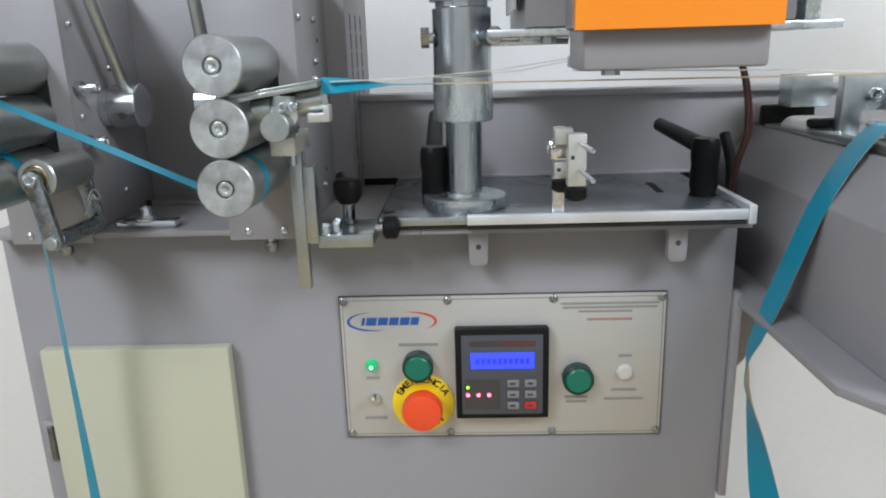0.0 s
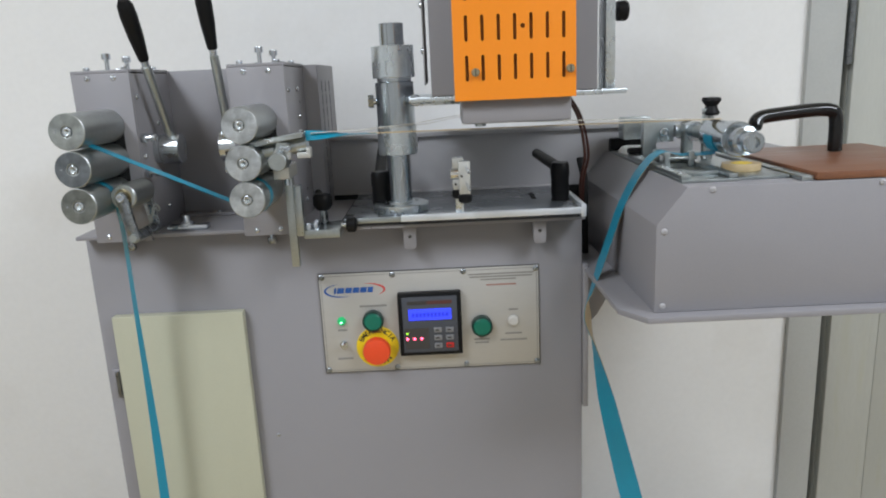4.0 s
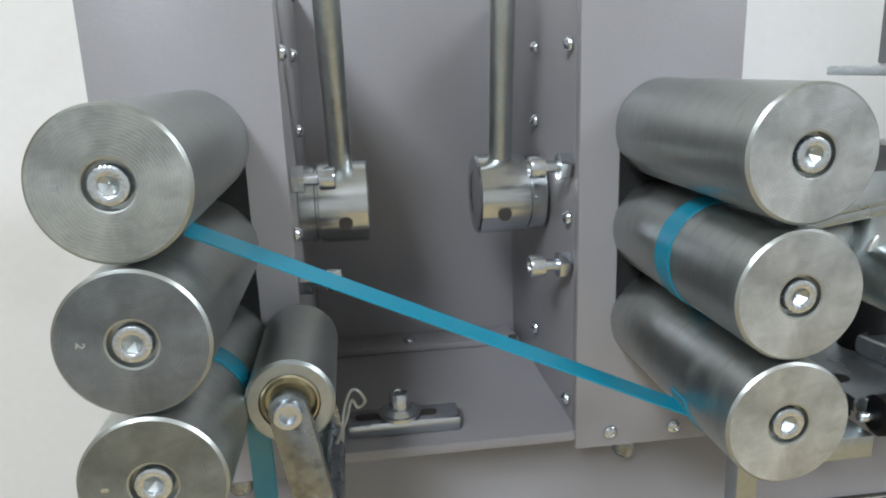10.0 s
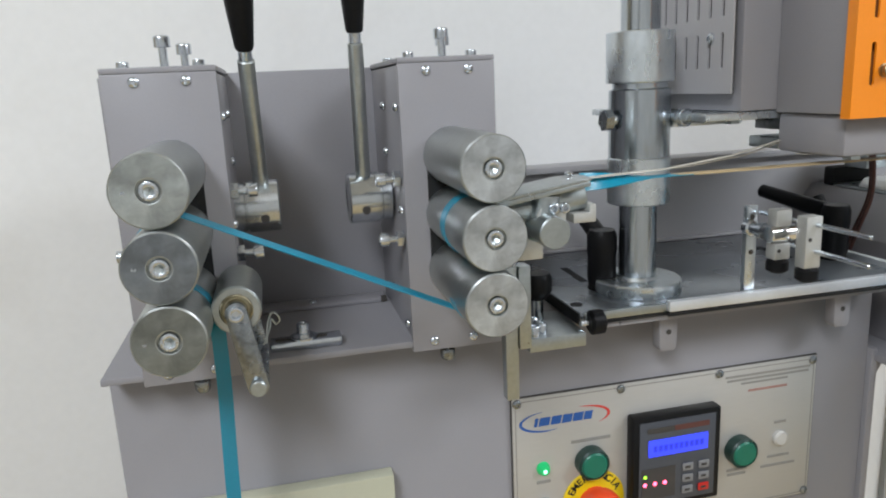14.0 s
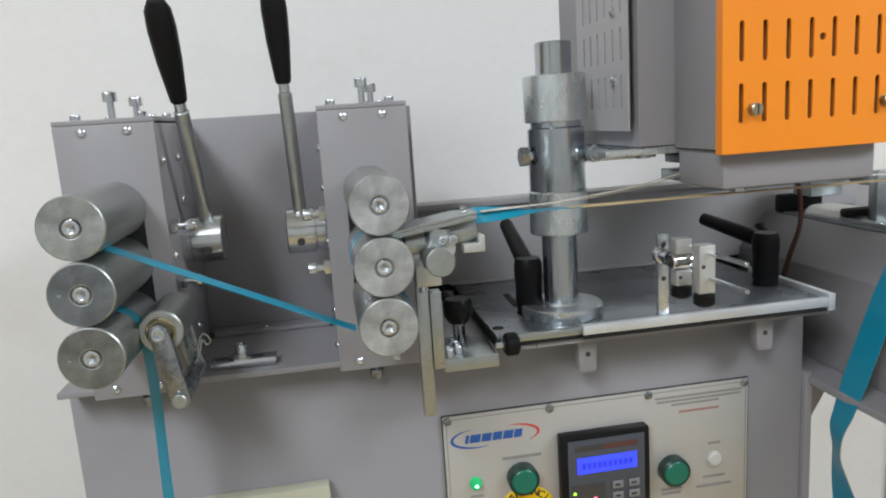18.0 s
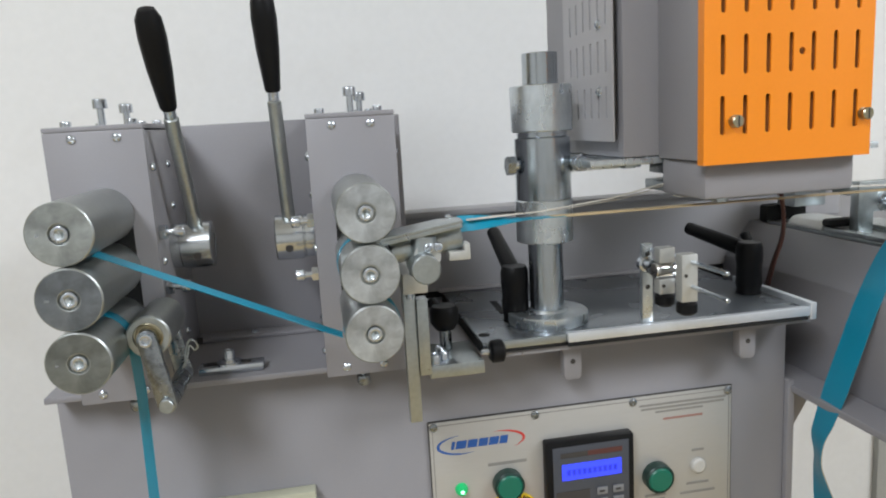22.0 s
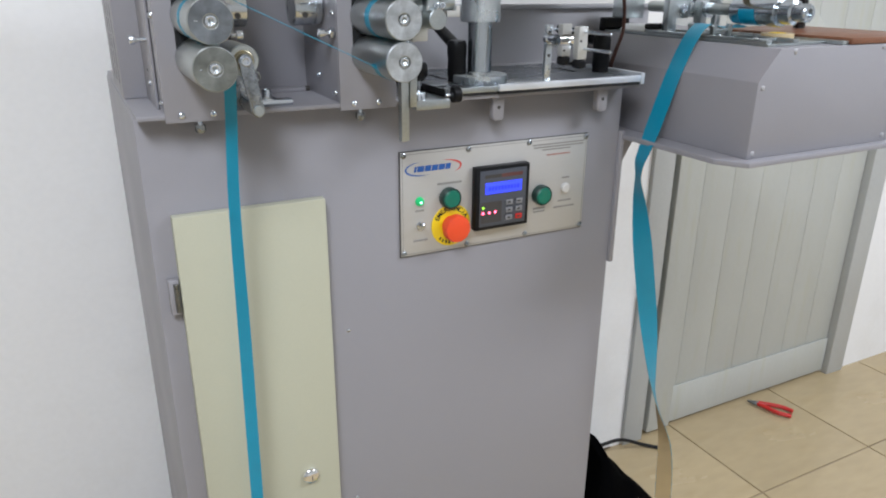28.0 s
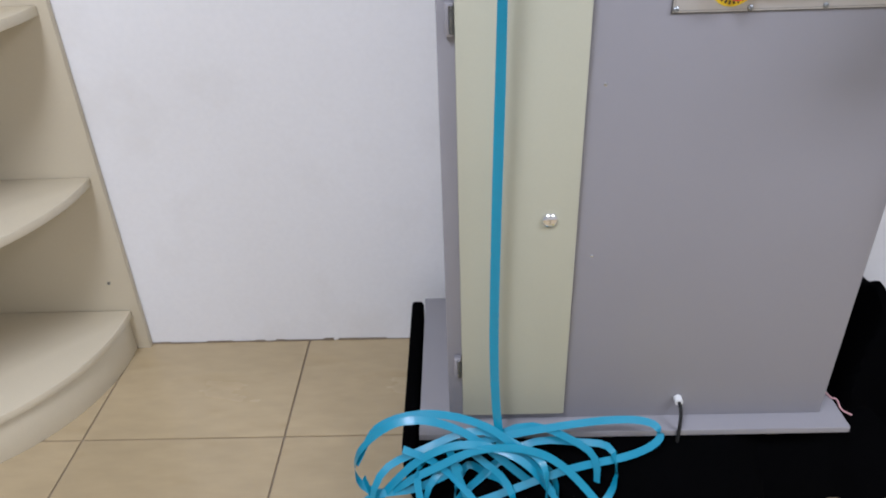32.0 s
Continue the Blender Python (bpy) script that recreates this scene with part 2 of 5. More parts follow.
REDINK = material("red_print", (0.36, 0.20, 0.17), 0.6)
LOGOBLUE = material("blue_print", (0.02, 0.10, 0.36), 0.45)
LOGORED = material("red_logo_print", (0.62, 0.05, 0.04), 0.45)
WHITE = material("white_plastic", (0.78, 0.78, 0.76), 0.4, vary=0.03)
CREAMP = material("off_white_plastic", (0.56, 0.545, 0.51), 0.45, vary=0.05)
TEAL = material("teal_satin_ribbon", (0.003, 0.245, 0.375), 0.36, vary=0.08, scale=30, grain=1200, bump=0.06, coat=0.15)
GOLD = material("beige_ribbon_back", (0.50, 0.38, 0.21), 0.45, vary=0.08, scale=30, grain=1200, bump=0.06)
FILM = material("pale_foil_strip", (0.70, 0.65, 0.56), 0.25, vary=0.06, scale=30)
WOOD = material("reddish_wood_board", (0.20, 0.085, 0.045), 0.38, vary=0.18, scale=14, grain=160, bump=0.05, stretch=(1, 9, 1))
SHELF = material("cream_shelf_laminate", (0.62, 0.55, 0.40), 0.45, vary=0.035, scale=3, grain=300, bump=0.03)
DOORP = material("pale_green_grey_door_paint", (0.48, 0.49, 0.455), 0.45, vary=0.05, scale=5, grain=120, bump=0.10, stretch=(3, 1, 0.4), stain=(0.46, 0.46, 0.36), stain_amount=0.45)
FRAMEP = material("grey_door_frame_paint", (0.46, 0.47, 0.455), 0.45, vary=0.05, scale=5, grain=200, bump=0.08)
BOXSCREEN = material("grey_display_face", (0.062, 0.068, 0.082), 0.4, vary=0.05)
STRIP = material("dark_red_strip", (0.10, 0.035, 0.03), 0.5, vary=0.1)
LCDINK = glow("dim_lcd_marks", (0.02, 0.035, 0.55), 0.55)
VENT = material("shaded_vent", (0.13, 0.13, 0.135), 0.7, vary=0.1)
KEY = material("grey_key", (0.21, 0.21, 0.215), 0.45, vary=0.05)
LCD = glow("blue_lcd", (0.035, 0.06, 0.85), 0.85)
LEDG = glow("green_led", (0.01, 0.42, 0.13), 0.4)
LEDW = glow("green_led_core", (0.35, 1.0, 0.6), 2.5)
LEDR = glow("red_led", (1.0, 0.10, 0.20), 5.0)
LEDY = glow("yellow_green_led", (0.4, 1.0, 0.05), 1.5)
REDWIRE = material("red_brown_wire", (0.065, 0.020, 0.013), 0.5)
PAPER = material("paper", (0.75, 0.74, 0.72), 0.8, vary=0.03)
BROWNC = material("brown_cover", (0.25, 0.19, 0.13), 0.6, vary=0.1)
NAVY = material("navy_binder", (0.010, 0.018, 0.075), 0.4, vary=0.08)
CLEAR = material("clear_plastic_bag", (0.42, 0.42, 0.40), 0.16, vary=0.1, scale=40, grain=80, bump=0.8)
PLIERS = material("red_grip", (0.50, 0.02, 0.015), 0.4)

HUB = material("turned_hub_steel", (0.58, 0.61, 0.63), 0.20, metal=1.0, vary=0.06, scale=30, grain=300, bump=0.02)

# ---- building helpers ----
for m, level in ((BLACK, 0.15), (RUBBER, 0.15), (CLOTH, 0.02)):
    m.node_tree.nodes["Principled BSDF"].inputs["Specular IOR Level"].default_value = level

ORIGIN = {}


def thing(name, at, label, category, group="", kind=""):
    ob = new(name)
    ob.empty_display_size = 0.02
    ob.location = at
    ORIGIN[ob.name] = Vector(at)
    return tagged(ob, label, category, group, kind)


def part(name, bm, mat, parent=None, label="", pivot=None, smooth=True):
    """Links a bmesh, drawn in world places, as one mesh object under its parent."""
    me = bpy.data.meshes.new(name)
    base = ORIGIN[parent.name] if parent else Vector((0, 0, 0))
    at = Vector(pivot) if pivot is not None else base.copy()
    bmesh.ops.translate(bm, vec=-at, verts=bm.verts)
    bmesh.ops.recalc_face_normals(bm, faces=bm.faces)
    if smooth:
        for f in bm.faces:
            f.smooth = True
        for e in bm.edges:
            if len(e.link_faces) == 2 and e.calc_face_angle(0) > 0.6:
                e.smooth = False
    bm.to_mesh(me)
    bm.free()
    me.materials.append(mat)
    ob = new(name, me)
    if parent:
        ob.parent = parent
    ob.location = at - base
    ORIGIN[ob.name] = at
    if label:
        tagged(ob, label)
    return ob


def solid(name, bm, mat, label, category, group="", kind="", at=None):
    """A thing of one mesh, its origin at the middle of its foot."""
    vs = [v.co for v in bm.verts]
    if at is None:
        at = ((min(v.x for v in vs) + max(v.x for v in vs)) / 2, (min(v.y for v in vs) + max(v.y for v in vs)) / 2, min(v.z for v in vs))
    ob = part(name, bm, mat, None, "", at)
    return tagged(ob, label, category, group, kind)


def box(x0, x1, y0, y1, z0, z1, bevel=0.001, bm=None):
    keep = bm
    bm = bmesh.new()
    bmesh.ops.create_cube(bm, size=1)
    for v in bm.verts:
        v.co = Vector((x0 + (v.co.x + 0.5) * (x1 - x0), y0 + (v.co.y + 0.5) * (y1 - y0), z0 + (v.co.z + 0.5) * (z1 - z0)))
    if bevel:
        bmesh.ops.bevel(bm, geom=bm.edges[:], offset=bevel, segments=2, profile=0.5, affect="EDGES")
    return join(keep, bm) if keep else bm


def join(a, b):
    """Adds bmesh b to bmesh a."""
    me = bpy.data.meshes.new("join")
    b.to_mesh(me)
    b.free()
    a.from_mesh(me)
    bpy.data.meshes.remove(me)
    return a


def lathe(profile, p, axis, seg=32, bm=None):
    """Turns (radius, height) pairs round the axis from p."""
    bm = bm or bmesh.new()
    axis = Vector(axis).normalized()
    side = axis.orthogonal().normalized()
    up = axis.cross(side)
    rings = []
    for r, h in profile:
        c = Vector(p) + axis * h
        if r <= 1e-6:
            rings.append([bm.verts.new(c)])
        else:
            rings.append([bm.verts.new(c + (side * math.cos(2 * math.pi * i / seg) + up * math.sin(2 * math.pi * i / seg)) * r) for i in range(seg)])
    for a, b in zip(rings, rings[1:]):
        for i in range(seg):
            j = (i + 1) % seg
            if len(a) == 1 and len(b) == 1:
                continue
            if len(a) == 1:
                bm.faces.new((a[0], b[i], b[j]))
            elif len(b) == 1:
                bm.faces.new((a[i], a[j], b[0]))
            else:
                bm.faces.new((a[i], a[j], b[j], b[i]))
    return bm


def rod(p0, p1, r, r1=None, seg=24, bev=0.0006, bm=None):
    p0, p1 = Vector(p0), Vector(p1)
    n = (p1 - p0).length
    r1 = r if r1 is None else r1
    return lathe([(0, 0), (r - bev, 0), (r, bev), (r1, n - bev), (r1 - bev, n), (0, n)], p0, p1 - p0, seg, bm)


def socket_head(p, axis, r, h, bm=None, seg=18):
    """A cap screw's head with its six-sided socket, seated at p and rising along axis."""
    bm = bm or bmesh.new()
    axis = Vector(axis).normalized()
    side = axis.orthogonal().normalized()
    up = axis.cross(side)

    def ring(rad, z, hexed):
        out = []
        for i in range(18):
            a = 2 * math.pi * i / 18
            q = rad / math.cos((a + math.pi / 6) % (math.pi / 3) - math.pi / 6) if hexed else rad
            out.append(bm.verts.new(Vector(p) + axis * z + (side * math.cos(a) + up * math.sin(a)) * q))
        return out
    rings = [ring(r, 0, False), ring(r, h * 0.84, False), ring(r * 0.95, h * 0.95, False), ring(r * 0.86, h, False), ring(r * 0.60, h, False), ring(r * 0.50, h * 0.93, True), ring(r * 0.48, h * 0.25, True)]
    for u, v in zip(rings, rings[1:]):
        for i in range(18):
            j = (i + 1) % 18
            bm.faces.new((u[i], u[j], v[j], v[i]))
    bm.faces.new(rings[0])
    bm.faces.new(rings[-1])
    return bm


def button_head(p, axis, r, h, bm=None):
    return lathe([(0, 0), (r, 0), (r * 0.92, h * 0.5), (r * 0.6, h * 0.9), (r * 0.4, h), (r * 0.36, h * 0.6), (0, h * 0.55)], p, axis, 16, bm)


def nut(p, axis, r, h, bm=None):
    return lathe([(0, 0), (r, 0), (r, h), (r * 0.55, h), (0, h)], p, axis, 6, bm)


def tube(points, r, seg=10, bm=None):
    """A round wire along points."""
    bm = bm or bmesh.new()
    pts = [Vector(p) for p in points]
    rings = []
    for i, p in enumerate(pts):
        d = (pts[min(i + 1, len(pts) - 1)] - pts[max(i - 1, 0)]).normalized()
        s = d.cross(Vector((0.31, 0.77, 0.55))).normalized()
        u = d.cross(s)
        rings.append([bm.verts.new(p + (s * math.cos(2 * math.pi * k / seg) + u * math.sin(2 * math.pi * k / seg)) * r) for k in range(seg)])
    for a, b in zip(rings, rings[1:]):
        for k in range(seg):
            bm.faces.new((a[k], a[(k + 1) % seg], b[(k + 1) % seg], b[k]))
    bm.faces.new(rings[0])
    bm.faces.new(rings[-1])
    return bm


def smooth_path(points, n):
    """Points along a soft curve through the given ones."""
    P = [Vector(p) for p in points]
    P = [P[0] * 2 - P[1], *P, P[-1] * 2 - P[-2]]
    out = []
    for i in range(1, len(P) - 2):
        for k in range(n):
            t = k / n
            a, b, c, d = P[i - 1:i + 3]
            out.append(0.5 * (2 * b + (c - a) * t + (2 * a - 5 * b + 4 * c - d) * t * t + (3 * b - a - 3 * c + d) * t ** 3))
    return out + [P[-2]]


def prism(outline, axis, a, b, bevel=0.001):
    """A flat outline pushed along one axis from a to b. Outline in the two other axes, in xyz order."""
    bm = bmesh.new()
    i = "xyz".index(axis)

    def place(u, v, w):
        c = [u, v]
        c.insert(i, w)
        return c
    low = [bm.verts.new(place(u, v, a)) for u, v in outline]
    high = [bm.verts.new(place(u, v, b)) for u, v in outline]
    bm.faces.new(low)
    bm.faces.new(high)
    n = len(outline)
    for k in range(n):
        bm.faces.new((low[k], low[(k + 1) % n], high[(k + 1) % n], high[k]))
    bmesh.ops.recalc_face_normals(bm, faces=bm.faces)
    if bevel:
        bmesh.ops.bevel(bm, geom=[e for e in bm.edges if e.calc_face_angle(0) > 0.5], offset=bevel, segments=2, profile=0.5, affect="EDGES")
    return bm


def slotted(outer, slots, axis, w, thick, bend=5):
    """A thin plate cut by upright slots with round ends: outer and each slot are (u0, u1, v0, v1)."""
    bm = bmesh.new()
    i = "xyz".index(axis)

    def loop(line):
        verts = []
        for u, v in line:
            c = [u, v]
            c.insert(i, w)
            verts.append(bm.verts.new(c))
        return [bm.edges.new((a, b)) for a, b in zip(verts, verts[1:] + verts[:1])]
    u0, u1, v0, v1 = outer
    edges = loop([(u0, v0), (u1, v0), (u1, v1), (u0, v1)])
    for a, b, c, d in slots:
        r = (b - a) / 2
        ends = [(a + r + r * math.cos(t), d - r + r * math.sin(t)) for t in (math.pi * k / bend for k in range(bend + 1))]
        ends += [(a + r + r * math.cos(t), c + r + r * math.sin(t)) for t in (math.pi * (1 + k / bend) for k in range(bend + 1))]
        edges += loop(ends)
    bmesh.ops.triangle_fill(bm, use_beauty=True, use_dissolve=False, edges=edges)
    back = bmesh.ops.extrude_face_region(bm, geom=bm.faces[:], use_keep_orig=True)
    shift = [0, 0]
    shift.insert(i, thick)
    bmesh.ops.translate(bm, vec=shift, verts=[g for g in back["geom"] if isinstance(g, bmesh.types.BMVert)])
    return bm


def band(points, across, width, thick=0.0005, bm=None):
    """A ribbon along points; across gives its width's direction at each point (or one for all)."""
    bm = bm or bmesh.new()
    pts = [Vector(p) for p in points]
    n = len(pts)
    dirs = [Vector(across).normalized()] * n if not isinstance(across, list) else [Vector(d).normalized() for d in across]
    rows = []
    for i, p in enumerate(pts):
        d = (pts[min(i + 1, n - 1)] - pts[max(i - 1, 0)]).normalized()
        a = (dirs[i] - d * dirs[i].dot(d)).normalized()
        nrm = d.cross(a).normalized() * thick / 2
        rows.append([bm.verts.new(p + a * s * width / 2 + nrm * k) for s, k in ((-1, -1), (1, -1), (1, 1), (-1, 1))])
    for a, b in zip(rows, rows[1:]):
        for k in range(4):
            bm.faces.new((a[k], a[(k + 1) % 4], b[(k + 1) % 4], b[k]))
    bm.faces.new(rows[0])
    bm.faces.new(rows[-1])
    return bm

# ---- the room ----
WY = 1.135
DX0, DX1, DH = 0.80, 1.77, 2.12


def setting(name, bm, mat, label, category):
    return solid(name, bm, mat, label, category, kind="structure")


floor = setting("floor", box(-2.6, 3.0, -2.6, 1.60, -0.10, -0.004, 0), GROUT, "dark grouted bed under beige ceramic floor tiles", "floor")
setting("wall_north", box(-2.6, DX0, WY, WY + 0.15, -0.004, 2.7, 0), WALL, "white painted plaster wall behind the machine", "wall")
setting("wall_north_side", box(DX1, 3.0, WY, WY + 0.15, -0.004, 2.7, 0), WALL, "white painted plaster wall beside the door", "wall")
setting("wall_north_lintel", box(DX0, DX1, WY, WY + 0.15, DH, 2.7, 0), WALL, "white painted plaster over the door", "wall")
# three unseen walls added to close the room and damp the bounce
setting("wall_west", box(-2.75, -2.6, -2.6, WY + 0.15, -0.004, 2.7, 0), FARW, "plain unseen closing wall, greyed to limit bounced light", "wall")
setting("wall_east", box(3.0, 3.15, -2.6, WY + 0.15, -0.004, 2.7, 0), FARW, "plain unseen closing wall, greyed to limit bounced light", "wall")
setting("wall_south", box(-2.75, 3.15, -2.75, -2.6, -0.004, 2.7, 0), FARW, "plain unseen closing wall, greyed to limit bounced light", "wall")
setting("ceiling", box(-2.75, 3.15, -2.75, WY + 0.15, 2.7, 2.8, 0), CEIL, "plain white ceiling", "ceiling")
setting("wall_back_of_door", box(DX0, DX1, WY + 0.30, WY + 0.40, -0.004, 2.7, 0), WALL, "plain wall behind the closed door", "wall")

rnd = random.Random(4)
bm = bmesh.new()
x = -1.20
while x < DX0 - 0.01:
    w = rnd.uniform(0.02, 0.07)
    box(x, min(x + w, DX0 - 0.006), WY - rnd.uniform(0.0015, 0.004), WY - 0.0005, -0.002, rnd.uniform(0.0015, 0.007), 0, bm)
    x += w * rnd.choice((1.0, 1.0, 1.0, 1.5))
setting("trim", bm, GROUT, "dark uneven dirt joint at the foot of the wall", "joint")

# the boarded door with its frame
door = thing("door_1", ((DX0 + DX1) / 2, WY + 0.02, 0), "closed pale grey-green boarded wooden door with worn edges", "door", kind="structure")
part("door_frame", box(DX0 - 0.005, DX0 + 0.065, WY - 0.012, WY + 0.14, 0, DH, 0.002), FRAMEP, door, "grey painted frame post")
part("door_frame", box(DX1 - 0.075, DX1 + 0.005, WY - 0.012, WY + 0.14, 0, DH, 0.002), FRAMEP, door, "grey painted frame post")
part("door_frame", box(DX0 + 0.065, DX1 - 0.075, WY - 0.012, WY + 0.14, DH - 0.07, DH, 0.002), FRAMEP, door)
LX0, LX1 = DX0 + 0.088, DX1 - 0.078
nb = 7
bw = (LX1 - LX0) / nb
for k in range(nb):
    part("board", box(LX0 + k * bw + 0.0003, LX0 + (k + 1) * bw - 0.0003, WY + 0.012, WY + 0.034, 0.012, DH - 0.075, 0.0014), DOORP, door)
part("door_stile", box(LX0, LX0 + 0.085, WY - 0.008, WY + 0.011, 0.012, DH - 0.075, 0.003), DOORP, door, "worn stile with bare edge")
part("door_rail", box(LX0 + 0.0855, LX1 - 0.002, WY + 0.006, WY + 0.0115, 0.012, 0.135, 0.002), DOORP, door)
for z in (0.88, 1.25):
    part("door_rail", box(LX0 + 0.14, LX1 - 0.02, WY - 0.004, WY + 0.011, z, z + 0.085, 0.003), DOORP, door)
brace = box(-0.055, 0.055, WY - 0.003, WY + 0.0115, -0.30, 0.30, 0.003)
bmesh.ops.rotate(brace, cent=(0, WY, 0), matrix=Matrix.Rotation(radians(-52), 3, "Y"), verts=brace.verts)
bmesh.ops.translate(brace, vec=(LX0 + 0.45, 0.0005, 1.11), verts=brace.verts)
part("door_brace", brace, DOORP, door)
part("hinge", rod((DX0 + 0.077, WY - 0.008, 1.30), (DX0 + 0.077, WY - 0.008, 1.42), 0.007), DARKST, door, "dark steel hinge")

# ---- the corner shelf ----
shelf = thing("corner_shelf", (-1.45, 0.95, 0), "cream laminate corner shelf unit with quarter-round shelves against the wall", "shelf")
CX, CY, CR = -1.66, 1.065, 0.449


def quarter(r, grow=0.0):
    pts = [(CX, WY - 0.02), (CX + r, WY - 0.02)]
    pts += [(CX + r * math.cos(a), CY - r * math.sin(a)) for a in (math.pi / 2 * k / 20 for k in range(21))]
    return pts


part("back_panel", box(CX, -1.190, WY - 0.018, WY - 0.002, 0, 2.0, 0.001), SHELF, shelf)
part("side_panel", box(CX - 0.018, CX - 0.001, CY - CR, WY - 0.002, 0, 2.0, 0.001), SHELF, shelf)
part("plinth", prism(quarter(CR - 0.012), "z", 0.0, 0.098, 0.001), SHELF, shelf)
for z in (0.10, 0.462, 0.832, 1.200, 1.58):
    part("shelf_board", prism(quarter(CR), "z", z, z + 0.020, 0.002), SHELF, shelf)
part("screw_cap", button_head((-1.245, WY - 0.0185, 0.20), (0, -1, 0), 0.004, 0.0015), DARKST, shelf, "small dark screw")

binder = thing("ring_binder", (-1.42, 0.86, 0.482), "navy blue binder lying on the shelf", "binder")
for z, m, n in ((0.4825, NAVY, "cover"), (0.508, NAVY, "cover"), (0.487, PAPER, "page_block")):
    bm = box(-0.12, 0.095, -0.135, 0.095, z, z + (0.004 if m is NAVY else 0.020), 0.001)
    bmesh.ops.rotate(bm, cent=(0, 0, 0), matrix=Matrix.Rotation(radians(4), 3, "Z"), verts=bm.verts)
    bmesh.ops.translate(bm, vec=(-1.525, 1.005, 0), verts=bm.verts)
    part(n, bm, m, binder)
papers = thing("paper_stack", (-1.4, 0.95, 0.852), "stack of papers and folders with a brown cover", "papers")
for k, (m, z, h, a) in enumerate(((REDINK, 0.8525, 0.004, 3), (PAPER, 0.857, 0.007, 1), (NAVY, 0.8645, 0.003, -2), (PAPER, 0.868, 0.006, 2), (BROWNC, 0.8745, 0.006, -1))):
    bm = box(-0.155, 0.150 - 0.004 * k, -0.115, 0.110, z, z + h, 0.0006)
    bmesh.ops.rotate(bm, cent=(0, 0, 0), matrix=Matrix.Rotation(radians(a), 3, "Z"), verts=bm.verts)
    bmesh.ops.translate(bm, vec=(-1.480, 0.985, 0), verts=bm.verts)
    part("folder", bm, m, papers)
bm = box(-0.09, 0.05, -0.045, 0.04, 0.881, 0.910, 0.003)
bmesh.ops.rotate(bm, cent=(0, 0, 0), matrix=Matrix.Rotation(radians(14), 3, "Z"), verts=bm.verts)
bmesh.ops.translate(bm, vec=(-1.50, 1.045, 0), verts=bm.verts)
wallet = solid("black_case", bm, BLACK, "small black case lying on the papers", "case")
bm = box(-1.40, -1.205, 1.025, 1.10, 1.2205, 1.229, 0.002)
solid("flat_packet", bm, CLEAR, "thin pale grey packet on the shelf", "packet")
bm = bmesh.new()
bmesh.ops.create_icosphere(bm, subdivisions=4, radius=1)
for v in bm.verts:
    d = 1 + 0.22 * noise.noise(v.co * 2.1) + 0.10 * noise.noise(v.co * 6)
    v.co = Vector((-1.465 + v.co.x * 0.085 * d, 1.02 + v.co.y * 0.06 * d, max(1.2205, 1.262 + v.co.z * 0.058 * d)))
solid("plastic_bag", bm, CLEAR, "crumpled clear plastic bag on the shelf", "bag")
bm = box(-1.64, -1.452, WY - 0.0215, WY - 0.0185, 1.40, 1.575, 0)
for v in bm.verts:
    v.co.y -= 0.004 if v.co.z < 1.45 else 0
solid("hanging_sheet", bm, PAPER, "white sheet of paper hung on the shelf back", "paper")
bm = prism([(-1.375, 1.578), (-1.34, 1.578), (-1.325, 1.535), (-1.35, 1.52), (-1.362, 1.545), (-1.372, 1.54)], "y", WY - 0.021, WY - 0.0185, 0)
solid("torn_paper", bm, PAPER, "small torn white paper on the shelf back", "paper")

# ---- the machine's cabinet ----
cab = thing("machine_cabinet", (-0.077, 0.88, 0.16), "tall grey sheet-metal cabinet of a ribbon machine with a cream door", "machine cabinet")
CL, CRT, CF = -0.4200, 0.264, 0.66
part("body", box(CL, CRT, CF, 1.09, 0.1757, 1.1208, 0.0015), GREY, cab)
part("base_plate", box(-0.476, 0.303, 0.622, 1.058, 0.162, 0.1755, 0.001), GREY, cab)
part("worktop", box(-0.4185, -0.0225, 0.6315, 1.09, 1.1211, 1.1262, 0.0008), GREY, cab)
dr = part("cabinet_door", box(-0.3950, -0.2120, 0.645, 0.6595, 0.199, 1.0075, 0.0015), BEIGE, cab, "cream painted steel door")
lk = part("lock", lathe([(0, 0), (0.0125, 0), (0.0125, 0.002), (0.0115, 0.004), (0.009, 0.0062), (0.005, 0.0075), (0, 0.0078)], (-0.255, 0.645, 0.603), (0, -1, 0)), CHROME, dr, "domed chrome cam lock")
part("key_slot", box(-0.2556, -0.2544, 0.6368, 0.6373, 0.600, 0.606, 0), DARK, lk)
for z in (0.885, 0.285):
    hg = part("hinge", box(-0.4085, -0.3958, 0.648, 0.6595, z, z + 0.045, 0.002), GREY, dr, "small steel hinge")
    part("hinge_pin", rod((-0.4000, 0.6475, z + 0.004), (-0.4000, 0.6475, z + 0.041), 0.003), DARKST, hg)
for x, z in ((-0.184, 0.81), (-0.182, 0.5265)):
    part("rivet", button_head((x, CF, z), (0, -1, 0), 0.0028, 0.0015), ZINC, cab)
for x in (-0.357, -0.166):
    st = part("levelling_bolt", rod((x + 0.005, 0.648, 1.1210), (x + 0.005, 0.648, 1.106), 0.0025), ZINC, cab)
    part("cap", lathe([(0, 0), (0.0058, 0), (0.0060, 0.001), (0.0060, 0.006), (0.0045, 0.0085), (0, 0.009)], (x + 0.005, 0.648, 1.1105), (0, 0, -1), 18), LINKST, st)
gl = part("cable_gland", rod((-0.004, 0.6595, 0.220), (-0.004, 0.646, 0.220), 0.0075), WHITE, cab, "white plastic cable gland")
